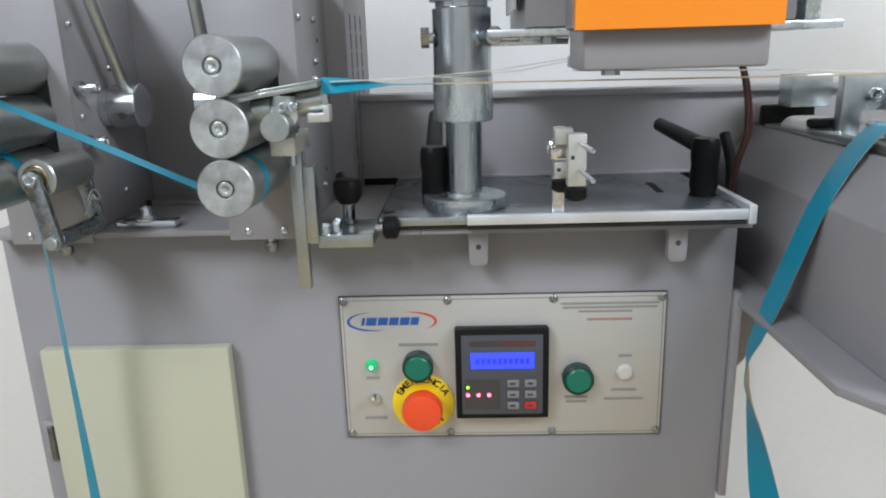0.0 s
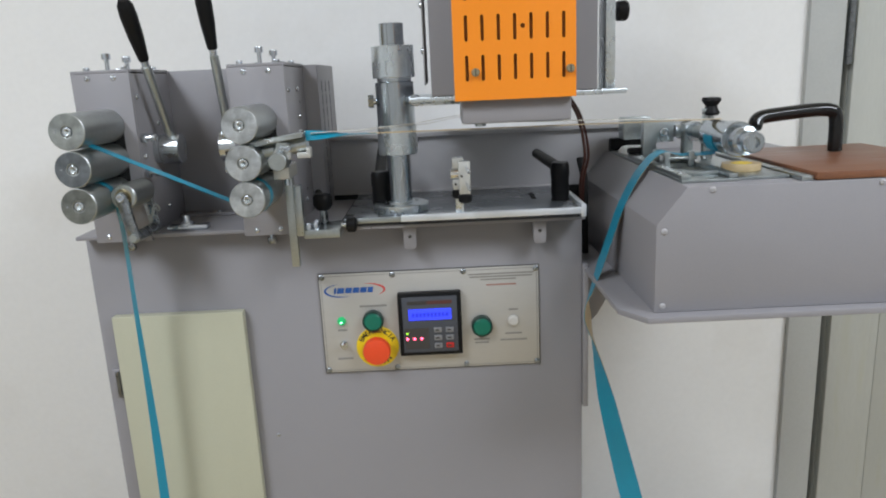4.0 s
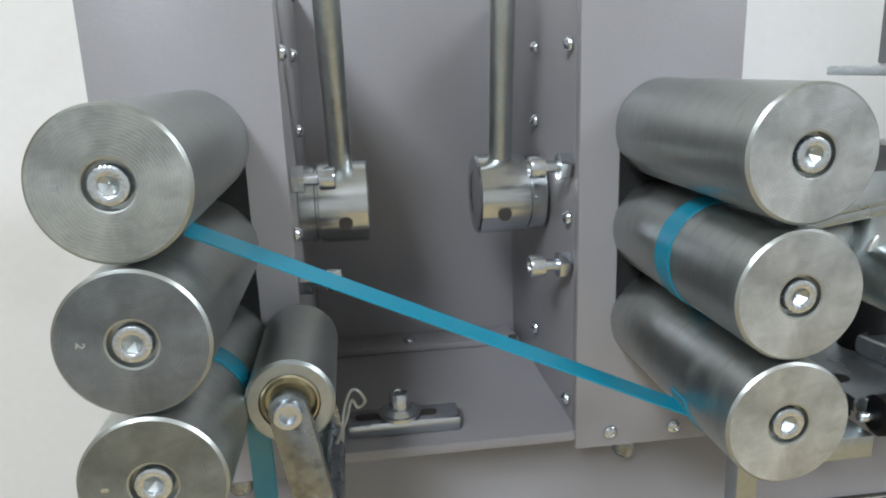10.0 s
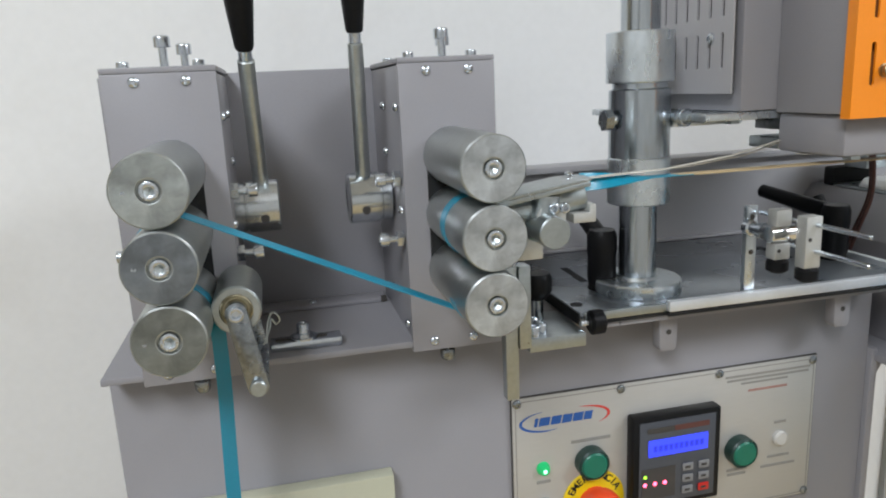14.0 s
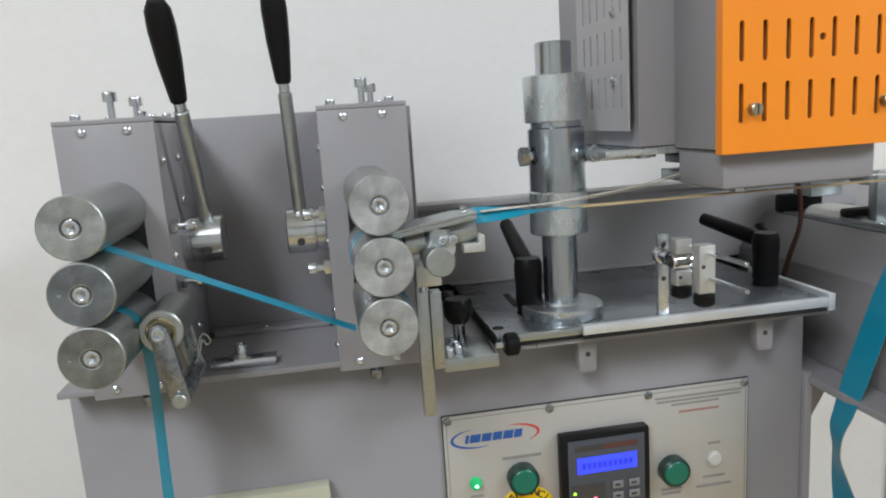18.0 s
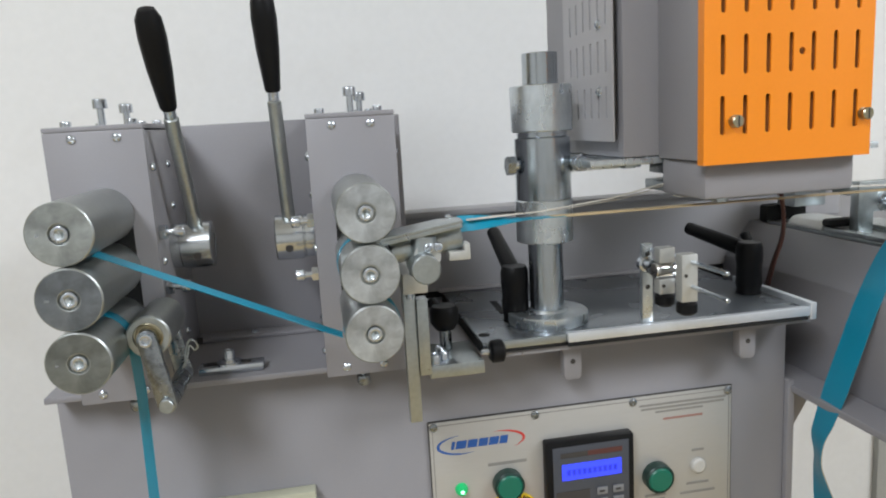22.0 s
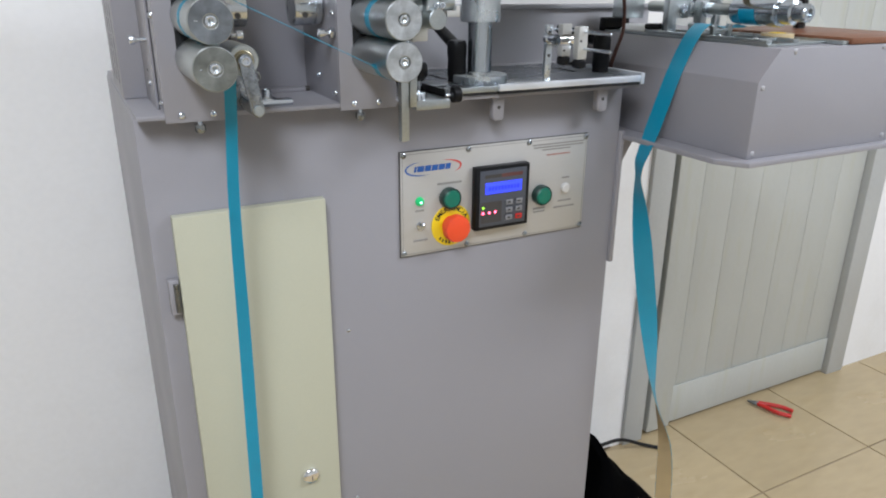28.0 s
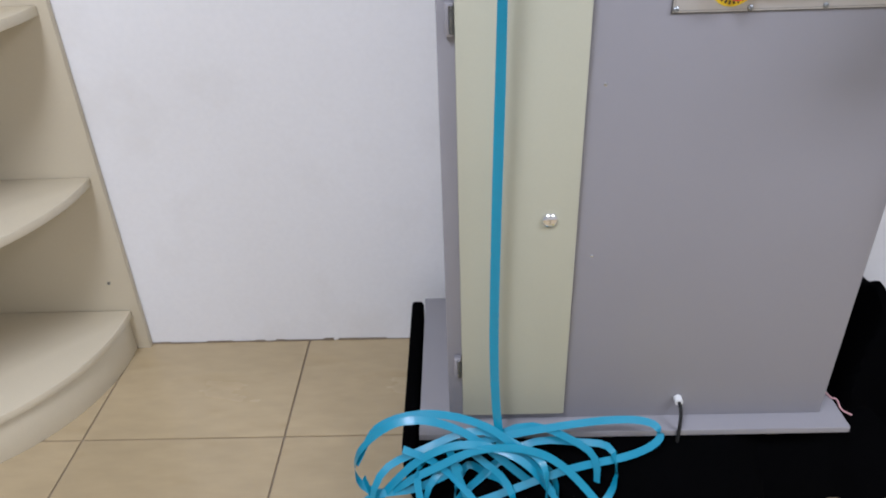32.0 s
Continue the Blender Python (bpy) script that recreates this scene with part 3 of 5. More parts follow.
part("cable", tube(smooth_path([(-0.004, 0.646, 0.220), (-0.004, 0.632, 0.214), (-0.005, 0.622, 0.19), (-0.008, 0.615, 0.13), (-0.018, 0.60, 0.06), (-0.05, 0.585, 0.012), (-0.12, 0.60, 0.006)], 6), 0.0032), RUBBER, gl, "black power cable")
bar = part("side_bar", box(CRT + 0.0005, CRT + 0.008, 0.655, 0.69, 0.835, 1.05, 0.001), GREY, cab)
part("gusset", prism([(CRT + 0.001, 1.036), (CRT + 0.001, 0.93), (CRT + 0.03, 0.96), (CRT + 0.075, 1.036)], "y", 0.70, 0.705, 0.0005), GREY, cab)

# ---- control panel ----
cp = thing("control_panel", (0.048, 0.659, 0.905), "brushed metal control panel plate with buttons, display and emergency stop", "control panel")
PF = 0.6565
plate = part("panel_plate", box(-0.1045, 0.2025, PF, 0.6597, 0.9055, 1.0520, 0.001), PANEL, cp)
# dark rim added to draw the shadow line round the plate
part("panel_gap_rim", box(-0.1053, 0.2033, PF + 0.0012, 0.6599, 0.9047, 1.0528, 0), DARK, cp, "thin dark rim for the shaded gap round the plate")
for x0, x1, z0, z1 in ((-0.1020, 0.2000, 1.0485, 1.0493), (-0.1020, 0.2000, 0.9080, 0.9088), (-0.1020, -0.1012, 0.9088, 1.0485), (0.1992, 0.2000, 0.9088, 1.0485)):
    part("border_line", box(x0, x1, PF - 0.0003, PF - 0.00005, z0, z1, 0), PALEINK, plate)
for x in (-0.1002, -0.002, 0.0975, 0.1982):
    for z in (0.9098, 1.0477):
        part("panel_screw", button_head((x, PF, z), (0, -1, 0), 0.0042, 0.0022), LINKST, cp)


def ink(x, z, w, h, mat=PALEINK, skew=0.0, name="printed_bar"):
    part(name, prism([(x - w / 2, z - h / 2), (x + w / 2, z - h / 2), (x + w / 2 + skew, z + h / 2), (x - w / 2 + skew, z + h / 2)], "y", PF - 0.0004, PF - 0.00005, 0), mat, plate)


def swoosh(cx, cz, rx, rz, a0, a1, w, mat):
    outer, inner = [], []
    for k in range(25):
        f = k / 24
        a = radians(a0 + (a1 - a0) * f)
        ww = w * math.sin(math.pi * min(1, max(0.02, f))) * 0.9 + 0.0001
        outer.append((cx + rx * math.cos(a), cz + rz * math.sin(a)))
        inner.append((cx + (rx - ww) * math.cos(a), cz + (rz - ww * 0.8) * math.sin(a)))
    part("logo_swoosh", prism(outer + inner[::-1], "y", PF - 0.0004, PF - 0.00005, 0), mat, plate)


swoosh(-0.075, 1.0275, 0.0235, 0.0095, 95, 300, 0.0030, LOGOBLUE)
swoosh(-0.036, 1.0275, 0.0235, 0.0095, -55, 105, 0.0030, LOGORED)
for k, w in enumerate((0.0030, 0.0098, 0.0092, 0.0088, 0.0092, 0.0075)):
    x = -0.0835 + (0, 0.0078, 0.0188, 0.0292, 0.0396, 0.0492)[k]
    ink(x, 1.0277, w, 0.0078, LOGOBLUE, 0.0016, "logo_block")
for x, z, w, h, m in ((0.150, 1.0425, 0.092, 0.0022, PALEINK), (0.150, 1.0385, 0.088, 0.0022, PALEINK), (0.146, 1.0345, 0.05, 0.0020, PALEINK), (0.150, 1.0265, 0.042, 0.0022, REDINK), (-0.031, 1.0035, 0.038, 0.0030, PALEINK),
                      (-0.0765, 0.9695, 0.013, 0.0030, PALEINK), (-0.0755, 0.9265, 0.022, 0.0030, PALEINK), (0.1205, 0.9465, 0.022, 0.0026, PALEINK), (0.1205, 0.9415, 0.020, 0.0026, PALEINK), (0.166, 0.989, 0.013, 0.0026, PALEINK), (0.166, 0.9535, 0.024, 0.0026, PALEINK), (0.166, 0.944, 0.038, 0.0026, PALEINK)):
    ink(x, z, w, h, m)


def push_button(x, z):
    bz = part("push_button", lathe([(0.010, 0), (0.0148, 0), (0.0148, 0.010), (0.0135, 0.0115), (0.0128, 0.0115), (0.0128, 0.010), (0, 0.010)], (x, PF, z), (0, -1, 0)), DKGREEN, cp, "dark green button bezel")
    part("button_cap", lathe([(0, 0.0101), (0.0124, 0.0101), (0.0124, 0.0112), (0.011, 0.0126), (0, 0.0130)], (x, PF, z), (0, -1, 0)), GREEN, bz, "green button cap")


push_button(-0.032, 0.983)
push_button(0.121, 0.968)
part("indicator_lamp", lathe([(0, 0), (0.0062, 0), (0.0062, 0.002), (0.0045, 0.0055), (0, 0.0065)], (-0.077, PF, 0.983), (0, -1, 0)), LEDG, cp, "lit green indicator lamp")
part("lamp_core", lathe([(0, 0.0052), (0.0022, 0.0052), (0.0016, 0.0068), (0, 0.0070)], (-0.077, PF, 0.9825), (0, -1, 0), 16), LEDW, cp)
tg = part("toggle_switch", nut((-0.076, PF, 0.9475), (0, -1, 0), 0.0065, 0.003), ZINC, cp, "chrome toggle switch")
part("toggle_lever", rod((-0.076, PF - 0.003, 0.9475), (-0.076, PF - 0.013, 0.9535), 0.0018, 0.0024), ZINC, tg)
part("white_button", lathe([(0, 0), (0.0078, 0), (0.0078, 0.003), (0.006, 0.0045), (0, 0.005)], (0.166, PF, 0.9725), (0, -1, 0)), CREAMP, cp, "small white button")
EX, EZ = -0.0285, 0.9425
es = part("emergency_stop", lathe([(0, 0), (0.0302, 0), (0.0302, 0.0014), (0.029, 0.002), (0, 0.002)], (EX, PF, EZ), (0, -1, 0), 48), YELLOW, cp, "yellow emergency stop disc")
part("stop_collar", lathe([(0, 0.002), (0.0145, 0.002), (0.0135, 0.011), (0, 0.011)], (EX, PF, EZ), (0, -1, 0)), RED, es, "red collar")
part("stop_knob", lathe([(0, 0.0112), (0.0165, 0.0112), (0.0192, 0.0125), (0.0195, 0.021), (0.0180, 0.0245), (0.011, 0.0262), (0, 0.0265)], (EX, PF, EZ), (0, -1, 0), 40), RED, es, "red mushroom knob")


def letter(ch, x, y, z, size, turn, mat, parent):
    cu = bpy.data.curves.new("letter", "FONT")
    cu.body, cu.size, cu.align_x, cu.align_y, cu.extrude, cu.offset = ch, size, "CENTER", "CENTER", 0.0001, size * 0.022
    tmp = bpy.data.objects.new("letter", cu)
    scene.collection.objects.link(tmp)
    me = bpy.data.meshes.new_from_object(tmp.evaluated_get(bpy.context.evaluated_depsgraph_get()))
    bpy.data.objects.remove(tmp)
    bm = bmesh.new()
    bm.from_mesh(me)
    bmesh.ops.transform(bm, matrix=Matrix.Translation((x, y, z)) @ Matrix.Rotation(radians(turn), 4, "Y") @ Matrix.Rotation(radians(90), 4, "X"), verts=bm.verts)
    return part("letter", bm, mat, parent, smooth=False)


for k, ch in enumerate("EMERGENCIA"):
    a = 152 - k * (124 / 9)
    letter(ch, EX + 0.0248 * math.cos(radians(a)), PF - 0.0022, EZ + 0.0248 * math.sin(radians(a)), 0.0096, 90 - a, INK, es)
for k in range(8):
    a = 225 + k * (90 / 7)
    bm = box(-0.0013, 0.0013, -0.0002, 0.0, -0.0022, 0.0022, 0)
    bmesh.ops.transform(bm, matrix=Matrix.Translation((EX + 0.0248 * math.cos(radians(a)), PF - 0.0021, EZ + 0.0248 * math.sin(radians(a)))) @ Matrix.Rotation(radians(270 - a), 4, "Y"), verts=bm.verts)
    part("printed_bar", bm, INK, es)
# display unit
dp = part("display_unit", box(0.004, 0.0925, PF - 0.013, PF, 0.9305, 1.0225, 0.002), BLACK, cp, "black drive display unit with keys")
part("display_face", box(0.010, 0.0865, PF - 0.0138, PF - 0.0131, 0.936, 1.0175, 0.0003), BOXSCREEN, dp)
part("lcd_screen", box(0.0185, 0.0785, PF - 0.0146, PF - 0.0139, 0.9835, 1.0, 0.0002), LCD, dp, "lit blue display")
part("name_strip", box(0.0175, 0.0445, PF - 0.0143, PF - 0.0139, 1.0065, 1.0115, 0), DARK, dp)
part("brand_strip", box(0.0448, 0.0795, PF - 0.0143, PF - 0.0139, 1.0065, 1.0115, 0), STRIP, dp)
for k in range(10):
    part("lcd_mark", box(0.0235 + k * 0.0052, 0.0269 + k * 0.0052, PF - 0.0149, PF - 0.0147, 0.9885, 0.9942, 0), LCDINK, dp)
part("led_window", box(0.0125, 0.046, PF - 0.0143, PF - 0.0139, 0.9415, 0.972, 0), DARK, dp)
for x in (0.0155, 0.0255, 0.0355):
    part("red_light", lathe([(0, 0), (0.0019, 0), (0.0014, 0.001), (0, 0.0013)], (x, PF - 0.0144, 0.9565), (0, -1, 0), 12), LEDR, dp, "lit red light")
part("green_light", lathe([(0, 0), (0.0016, 0), (0.0012, 0.001), (0, 0.0012)], (0.0155, PF - 0.0144, 0.9645), (0, -1, 0), 12), LEDY, dp, "lit green light")
for i in range(2):
    for j in range(3):
        x, z = 0.0585 + i * 0.0165, 0.9685 - j * 0.0115
        part("key", box(x - 0.0055, x + 0.0055, PF - 0.0155, PF - 0.0139, z - 0.0038, z + 0.0038, 0.0008), PLIERS if (i, j) == (1, 2) else KEY, dp)
        part("key_mark", box(x - 0.0032, x + 0.0020, PF - 0.0158, PF - 0.0156, z - 0.0010, z + 0.0012, 0), DARK, dp)

# ---- roller stands ----
RZ = (1.2700, 1.2266, 1.1836)
LIFT = {-1: 0.0006, 1: -0.0014}
ROLLX = {-1: -0.3512, 1: -0.1555}


def roller(x, z, y0, y1, r, parent, face):
    body = part("roller", lathe([(0, 0.004), (0.0068, 0.004), (0.0068, 0.0002), (0.0074, 0), (r - 0.0009, 0), (r, 0.0009), (r, y1 - y0), (0, y1 - y0)], (x, y0, z), (0, 1, 0), 64), SIDE, parent, "", (x, y0, z))
    part("end_face", lathe([(0.0074, -0.00012), (r - 0.0009, -0.00012), (r - 0.001, 0.0005), (0.0076, 0.0005), (0.0074, -0.00012)], (x, y0, z), (0, 1, 0), 64), face, body, "turned steel face", (x, y0, z))
    axle = part("axle_screw", socket_head((x, y0 + 0.0038, z), (0, -1, 0), 0.0055, 0.0040, None, 24), SCREW, body, "zinc socket screw", (x, y0, z))
    part("hex_socket", lathe([(0, 0.0022), (0.0030, 0.0002), (0.0030, 0), (0.0034, 0.0001), (0.0034, 0.0024), (0, 0.0026)], (x, y0 + 0.0004, z), (0, 1, 0), 6), NICKEL, axle, "bright hexagon socket", (x, y0, z))
    if x < -0.3 and abs(z - RZ[1]) > 0.012:
        part("stamp_mark", box(x - 0.0143, x - 0.0122, y0 - 0.00025, y0 - 0.00014, z - 0.0006, z + 0.0006, 0), ZINC, body, "small stamped mark", (x, y0, z))
    elif x < -0.3:
        letter("2", x - 0.0133, y0 - 0.0003, z + 0.0008, 0.0034, 100, GALV, body)
    return body


# left stand's end faces are toned darker than the right stand's
FACES = {-1: (DULLST, DARKTURN, OLIVE), 1: (STEEL, STEEL, STEEL)}


def roller_stand(x0, x1, name, side):
    rs = thing(name, ((x0 + x1) / 2, 0.68, 1.122), "grey painted roller stand with three steel rollers bolted on the worktop", "roller stand", "roller stands")
    FY, TOP, BOT = 0.6300, 1.3388, 1.1175
    part("front_plate", box(x0, x1, FY, FY + 0.006, BOT, TOP - 0.003, 0.0006), GREY, rs)
    part("housing", box(x0 + 0.0008, x1 - 0.0008, FY + 0.0062, 0.7675, 1.1266, TOP - 0.004, 0.0006), GREY, rs)
    part("top_plate", box(x0, x1, FY, 0.7675, TOP - 0.0028, TOP + 0.001, 0.0005), GREY, rs)
    xr = ROLLX[side]
    if side < 0:
        part("side_plate", box(x0 - 0.0028, x0 - 0.0001, 0.672, 0.7672, 1.1268, TOP - 0.007, 0.0006), GREY, rs)
    # black sheet on the plate imitates the shaded opening
    part("roller_slot_shade", box(xr - 0.0188, xr + 0.0188, FY - 0.0008, FY - 0.0001, RZ[2] - 0.006, RZ[0] + 0.008, 0), RUBBER, rs, "dark sheet for the shaded slot behind the rollers")
    for k, z in enumerate(RZ):
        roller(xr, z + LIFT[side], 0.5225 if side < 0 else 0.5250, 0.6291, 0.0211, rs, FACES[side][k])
    for x in (x0 + 0.0205, x1 - 0.0200):
        part("front_screw", button_head((x, FY, TOP - 0.0085), (0, -1, 0), 0.0036, 0.0022), ZINC, rs)
        part("front_screw", button_head((x - 0.0035, FY, BOT + 0.0075), (0, -1, 0), 0.0036, 0.0022), ZINC, rs)
    for x, y in ((x0 + 0.012, 0.65), (x1 - 0.012, 0.65), (x0 + 0.012, 0.745), (x1 - 0.012, 0.745), ((x0 + x1) / 2 + 0.01, 0.75)):
        part("top_screw", socket_head((x, y, TOP + 0.001), (0, 0, 1), 0.0042, 0.0045), ZINC, rs)
    for x, y, h in (((x0 + x1) / 2 + 0.002, 0.652, 0.019), ((x0 + x1) / 2 + 0.012, 0.690, 0.016)):
        b = part("adjusting_bolt", rod((x, y, TOP + 0.001), (x, y, TOP + h - 0.004), 0.0028), ZINC, rs)
        part("bolt_head", socket_head((x, y, TOP + h - 0.0045), (0, 0, 1), 0.0055, 0.0075), ZINC, b)
    for sx, xx in ((-1, x0), (1, x1)):
        for y, z in ((0.645, 1.305), (0.645, 1.137), (0.645, 1.228), (0.705, 1.305), (0.705, 1.268), (0.705, 1.152)):
            part("side_screw", button_head((xx - 0.0028 if side < 0 and sx < 0 and y > 0.67 else xx, y, z), (sx, 0, 0), 0.0034, 0.0028), ZINC, rs)
    for z in (1.287, 1.165):
        part("side_hole", lathe([(0, 0), (0.0022, 0), (0.0022, 0.0003), (0, 0.0003)], (x0 - 0.0028 if side < 0 else x1, 0.720, z), (-1 if side < 0 else 1, 0, 0), 12), DARK, rs)
    inner = 1 if side < 0 else -1
    xi = x1 if side < 0 else x0
    for z in (1.252, 1.206):
        bt = part("side_bolt", rod((xi, 0.644, z), (xi + inner * 0.012, 0.644, z), 0.0028), ZINC, rs)
        part("nut", nut((xi, 0.644, z), (inner, 0, 0), 0.0064, 0.0055), ZINC, bt)
        part("bolt_head", socket_head((xi + inner * 0.012, 0.644, z), (inner, 0, 0), 0.005, 0.007), ZINC, bt)
    if side < 0:
        for z in (1.25, 1.20):
            bt = part("side_bolt", rod((x0, 0.70, z), (x0 - 0.014, 0.70, z), 0.0028), ZINC, rs)
            part("bolt_head", socket_head((x0 - 0.014, 0.70, z), (-1, 0, 0), 0.005, 0.006), ZINC, bt)
    return rs


roller_stand(-0.3895, -0.3160, "roller_stand", -1)
roller_stand(-0.1922, -0.1200, "roller_stand", 1)

bh = thing("back_housing", (-0.25, 0.78, 1.124), "grey folded sheet-metal housing behind the roller stands", "housing")
part("housing_body", box(-0.4190, -0.1000, 0.768, 0.93, 1.1266, 1.3380, 0.001), GREY, bh)
part("foot_flange", box(-0.3155, -0.1945, 0.7450, 0.7678, 1.1266, 1.1305, 0.0005), GREY, bh)
part("flange_screw", button_head((-0.2613, 0.7550, 1.1305), (0, 0, 1), 0.0038, 0.0022), ZINC, bh)
part("corner_hole", box(-0.3160, -0.3105, 0.7440, 0.7448, 1.1268, 1.1330, 0), DARK, bh)
part("corner_hole", box(-0.1995, -0.1945, 0.7440, 0.7448, 1.1268, 1.1330, 0), DARK, bh)
for j in range(9):
    for i in range(3):
        for x0 in (-0.4194, -0.1000):
            part("vent_slot", prism([(0.800 + i * 0.038 + 0.0032 * math.cos(radians(a)), 1.150 + j * 0.0195 + 0.0055 * (1 if a < 180 else -1) + 0.0032 * math.sin(radians(a))) for a in range(0, 360, 30)], "x", x0, x0 + 0.0004, 0), VENT, bh)


def lever(x, sgn, tip, name):
    lv = thing(name, (x, 0.694, 1.2325), "steel lever with a black plastic grip on a turned hub", "lever", "levers")
    hub = part("hub", lathe([(0, 0), (0.0195, 0), (0.0195, 0.0075), (0.0185, 0.008), (0.0185, 0.009), (0.0205, 0.0095), (0.0205, 0.033), (0.0195, 0.034), (0.0130, 0.034), (0.0125, 0.0336), (0, 0.0336)], (x, 0.694, 1.2325), (sgn, 0, 0), 48), HUB, lv)
    part("hub_hole", lathe([(0, 0.0), (0.0034, 0.0), (0.0034, 0.0006), (0, 0.0006)], (x + sgn * 0.022, 0.6746, 1.2250), (0, -1, 0), 16), DARK, hub)
    foot = Vector((x + sgn * 0.021, 0.690, 1.2495))
    tip = Vector(tip)
    d = (tip - foot).normalized()
    mid = foot + d * 0.106
    part("rod", rod(foot, mid, 0.0058), SIDE, lv)
    part("ferrule", rod(mid, mid + d * 0.010, 0.0047), ZINC, lv)
    part("grip", lathe([(0, 0), (0.0058, 0), (0.0066, 0.002), (0.0095, 0.033), (0.0105, 0.058), (0.0095, 0.072), (0.006, 0.079), (0, 0.081)], mid + d * 0.008, d, 28), BLACK, lv, "black plastic grip")


lever(-0.3163, 1, (-0.2965, 0.600, 1.415), "lever_handle")
lever(-0.1937, -1, (-0.2180, 0.647, 1.44), "lever_handle")

# idler roller on its swinging link
idl = thing("idler_arm", (-0.31, 0.6, 1.124), "small idler roller on a worn steel swinging link", "idler arm")
part("idler_roller", lathe([(0.0104, 0.003), (0.0106, 0), (0.0143, 0), (0.0155, 0.0012), (0.0155, 0.060), (0.0148, 0.061), (0, 0.061), (0, 0.003), (0.0104, 0.003)], (-0.3157, 0.5620, 1.1872), (0, 1, 0), 40), SIDE, idl)
part("bearing", lathe([(0, 0.002), (0.0102, 0.002), (0.0102, 0.0004), (0.0094, 0.0), (0.0084, 0.0004), (0.0084, 0.0010), (0.0072, 0.0010), (0.0068, -0.0012), (0, -0.0012)], (-0.3157, 0.5620, 1.1872), (0, 1, 0), 40), BRASS, idl, "brass-coloured bearing")
part("wire_clip", tube(smooth_path([(-0.3005, 0.600, 1.150), (-0.2990, 0.602, 1.163), (-0.2960, 0.604, 1.170), (-0.2925, 0.604, 1.1695), (-0.2905, 0.606, 1.1640), (-0.2935, 0.606, 1.1615), (-0.2960, 0.604, 1.1660), (-0.2985, 0.602, 1.158), (-0.3030, 0.600, 1.149)], 6), 0.0007, 8), NICKEL, idl, "bent wire clip")
for y0, y1, m in ((0.5545, 0.5600, LINKST), (0.6255, 0.6285, LINKST)):
    a, b = Vector((-0.3157, 0, 1.1872)), Vector((-0.3070, 0, 1.1373))
    d = (b - a).normalized()
    n = Vector((-d.z, 0, d.x))
    pts = []
    for c, s0 in ((a, 90), (b, 270)):
        for k in range(9):
            t = radians(s0 + 180 * k / 8)
            q = c + (d * math.cos(t) + n * math.sin(t)) * 0.0068
            pts.append((q.x, q.z))
    part("link", prism(pts, "y", y0, y1, 0.0006), m, idl)
part("link_screw", socket_head((-0.3157, 0.5545, 1.1872), (0, -1, 0), 0.0050, 0.0030), ZINC, idl)
part("pivot_pin", rod((-0.3070, 0.5505, 1.1373), (-0.3070, 0.565, 1.1373), 0.0052), NICKEL, idl)
part("spacer_tube", rod((-0.3070, 0.5602, 1.1373), (-0.3070, 0.6254, 1.1373), 0.0068), LINKST, idl)
bk = thing("clamp_bar", (-0.265, 0.645, 1.124), "zinc clamp bar with a cap screw on the worktop edge", "clamp")
part("bar", box(-0.2995, -0.2455, 0.643, 0.659, 1.1266, 1.1335, 0.0008), ZINC, bk)
part("slot", prism([(-0.2930 + 0.0030 * math.cos(radians(t)) + (0.034 if -90 <= t <= 90 else 0), 0.651 + 0.0030 * math.sin(radians(t))) for t in range(-90, 271, 20)], "z", 1.1336, 1.1338, 0), DARK, bk)
part("washer", lathe([(0, 0), (0.0105, 0), (0.0105, 0.0016), (0, 0.0016)], (-0.2743, 0.651, 1.1337), (0, 0, 1)), ZINC, bk)
part("flange_nut", lathe([(0, 0.0017), (0.0088, 0.0017), (0.0062, 0.004), (0, 0.004)], (-0.2743, 0.651, 1.1337), (0, 0, 1), 24), ZINC, bk)
part("cap_screw", socket_head((-0.2743, 0.651, 1.1375), (0, 0, 1), 0.0050, 0.0078), ZINC, bk)

# ---- slide table ----
st = thing("slide_table", (0.11, 0.72, 1.112), "dark ground steel slide plate edged with a zinc bar", "slide table")
part("bed", box(-0.0220, 0.2610, 0.6200, 1.09, 1.1211, 1.1262, 0.001), GREY, st)
part("bed_lip", box(-0.0470, -0.0223, 0.6200, 0.6312, 1.1211, 1.1262, 0.001), GREY, st)
# black fillers added for the shaded gap between plate and bed
part("plate_gap_shade", box(-0.040, 0.0178, 0.6170, 0.81, 1.1264, 1.1292, 0.0005), RUBBER, st)
part("plate_gap_shade", box(0.0180, 0.2530, 0.6128, 0.81, 1.1264, 1.1292, 0.0005), RUBBER, st)
# thin sheet darkens the plate's left side like a shaded gap
part("edge_shade", box(-0.0592, -0.0583, 0.6200, 0.815, 1.1270, 1.1362, 0), RUBBER, st, "dark sheet for the shaded gap along the plate edge")
part("plate", box(-0.058, 0.2535, 0.6185, 0.815, 1.1295, 1.1370, 0.0008), PLATE, st)
part("plate_edge", box(-0.054, 0.0178, 0.6160, 0.6183, 1.1300, 1.1368, 0.0005), NICKEL, st, "ground bright front edge")
part("edge_bar", box(0.018, 0.2535, 0.612, 0.6183, 1.1304, 1.1390, 0.0006), SILVER, st)
part("edge_bar", box(0.2538, 0.2605, 0.612, 0.74, 1.1264, 1.1425, 0.0006), SILVER, st)
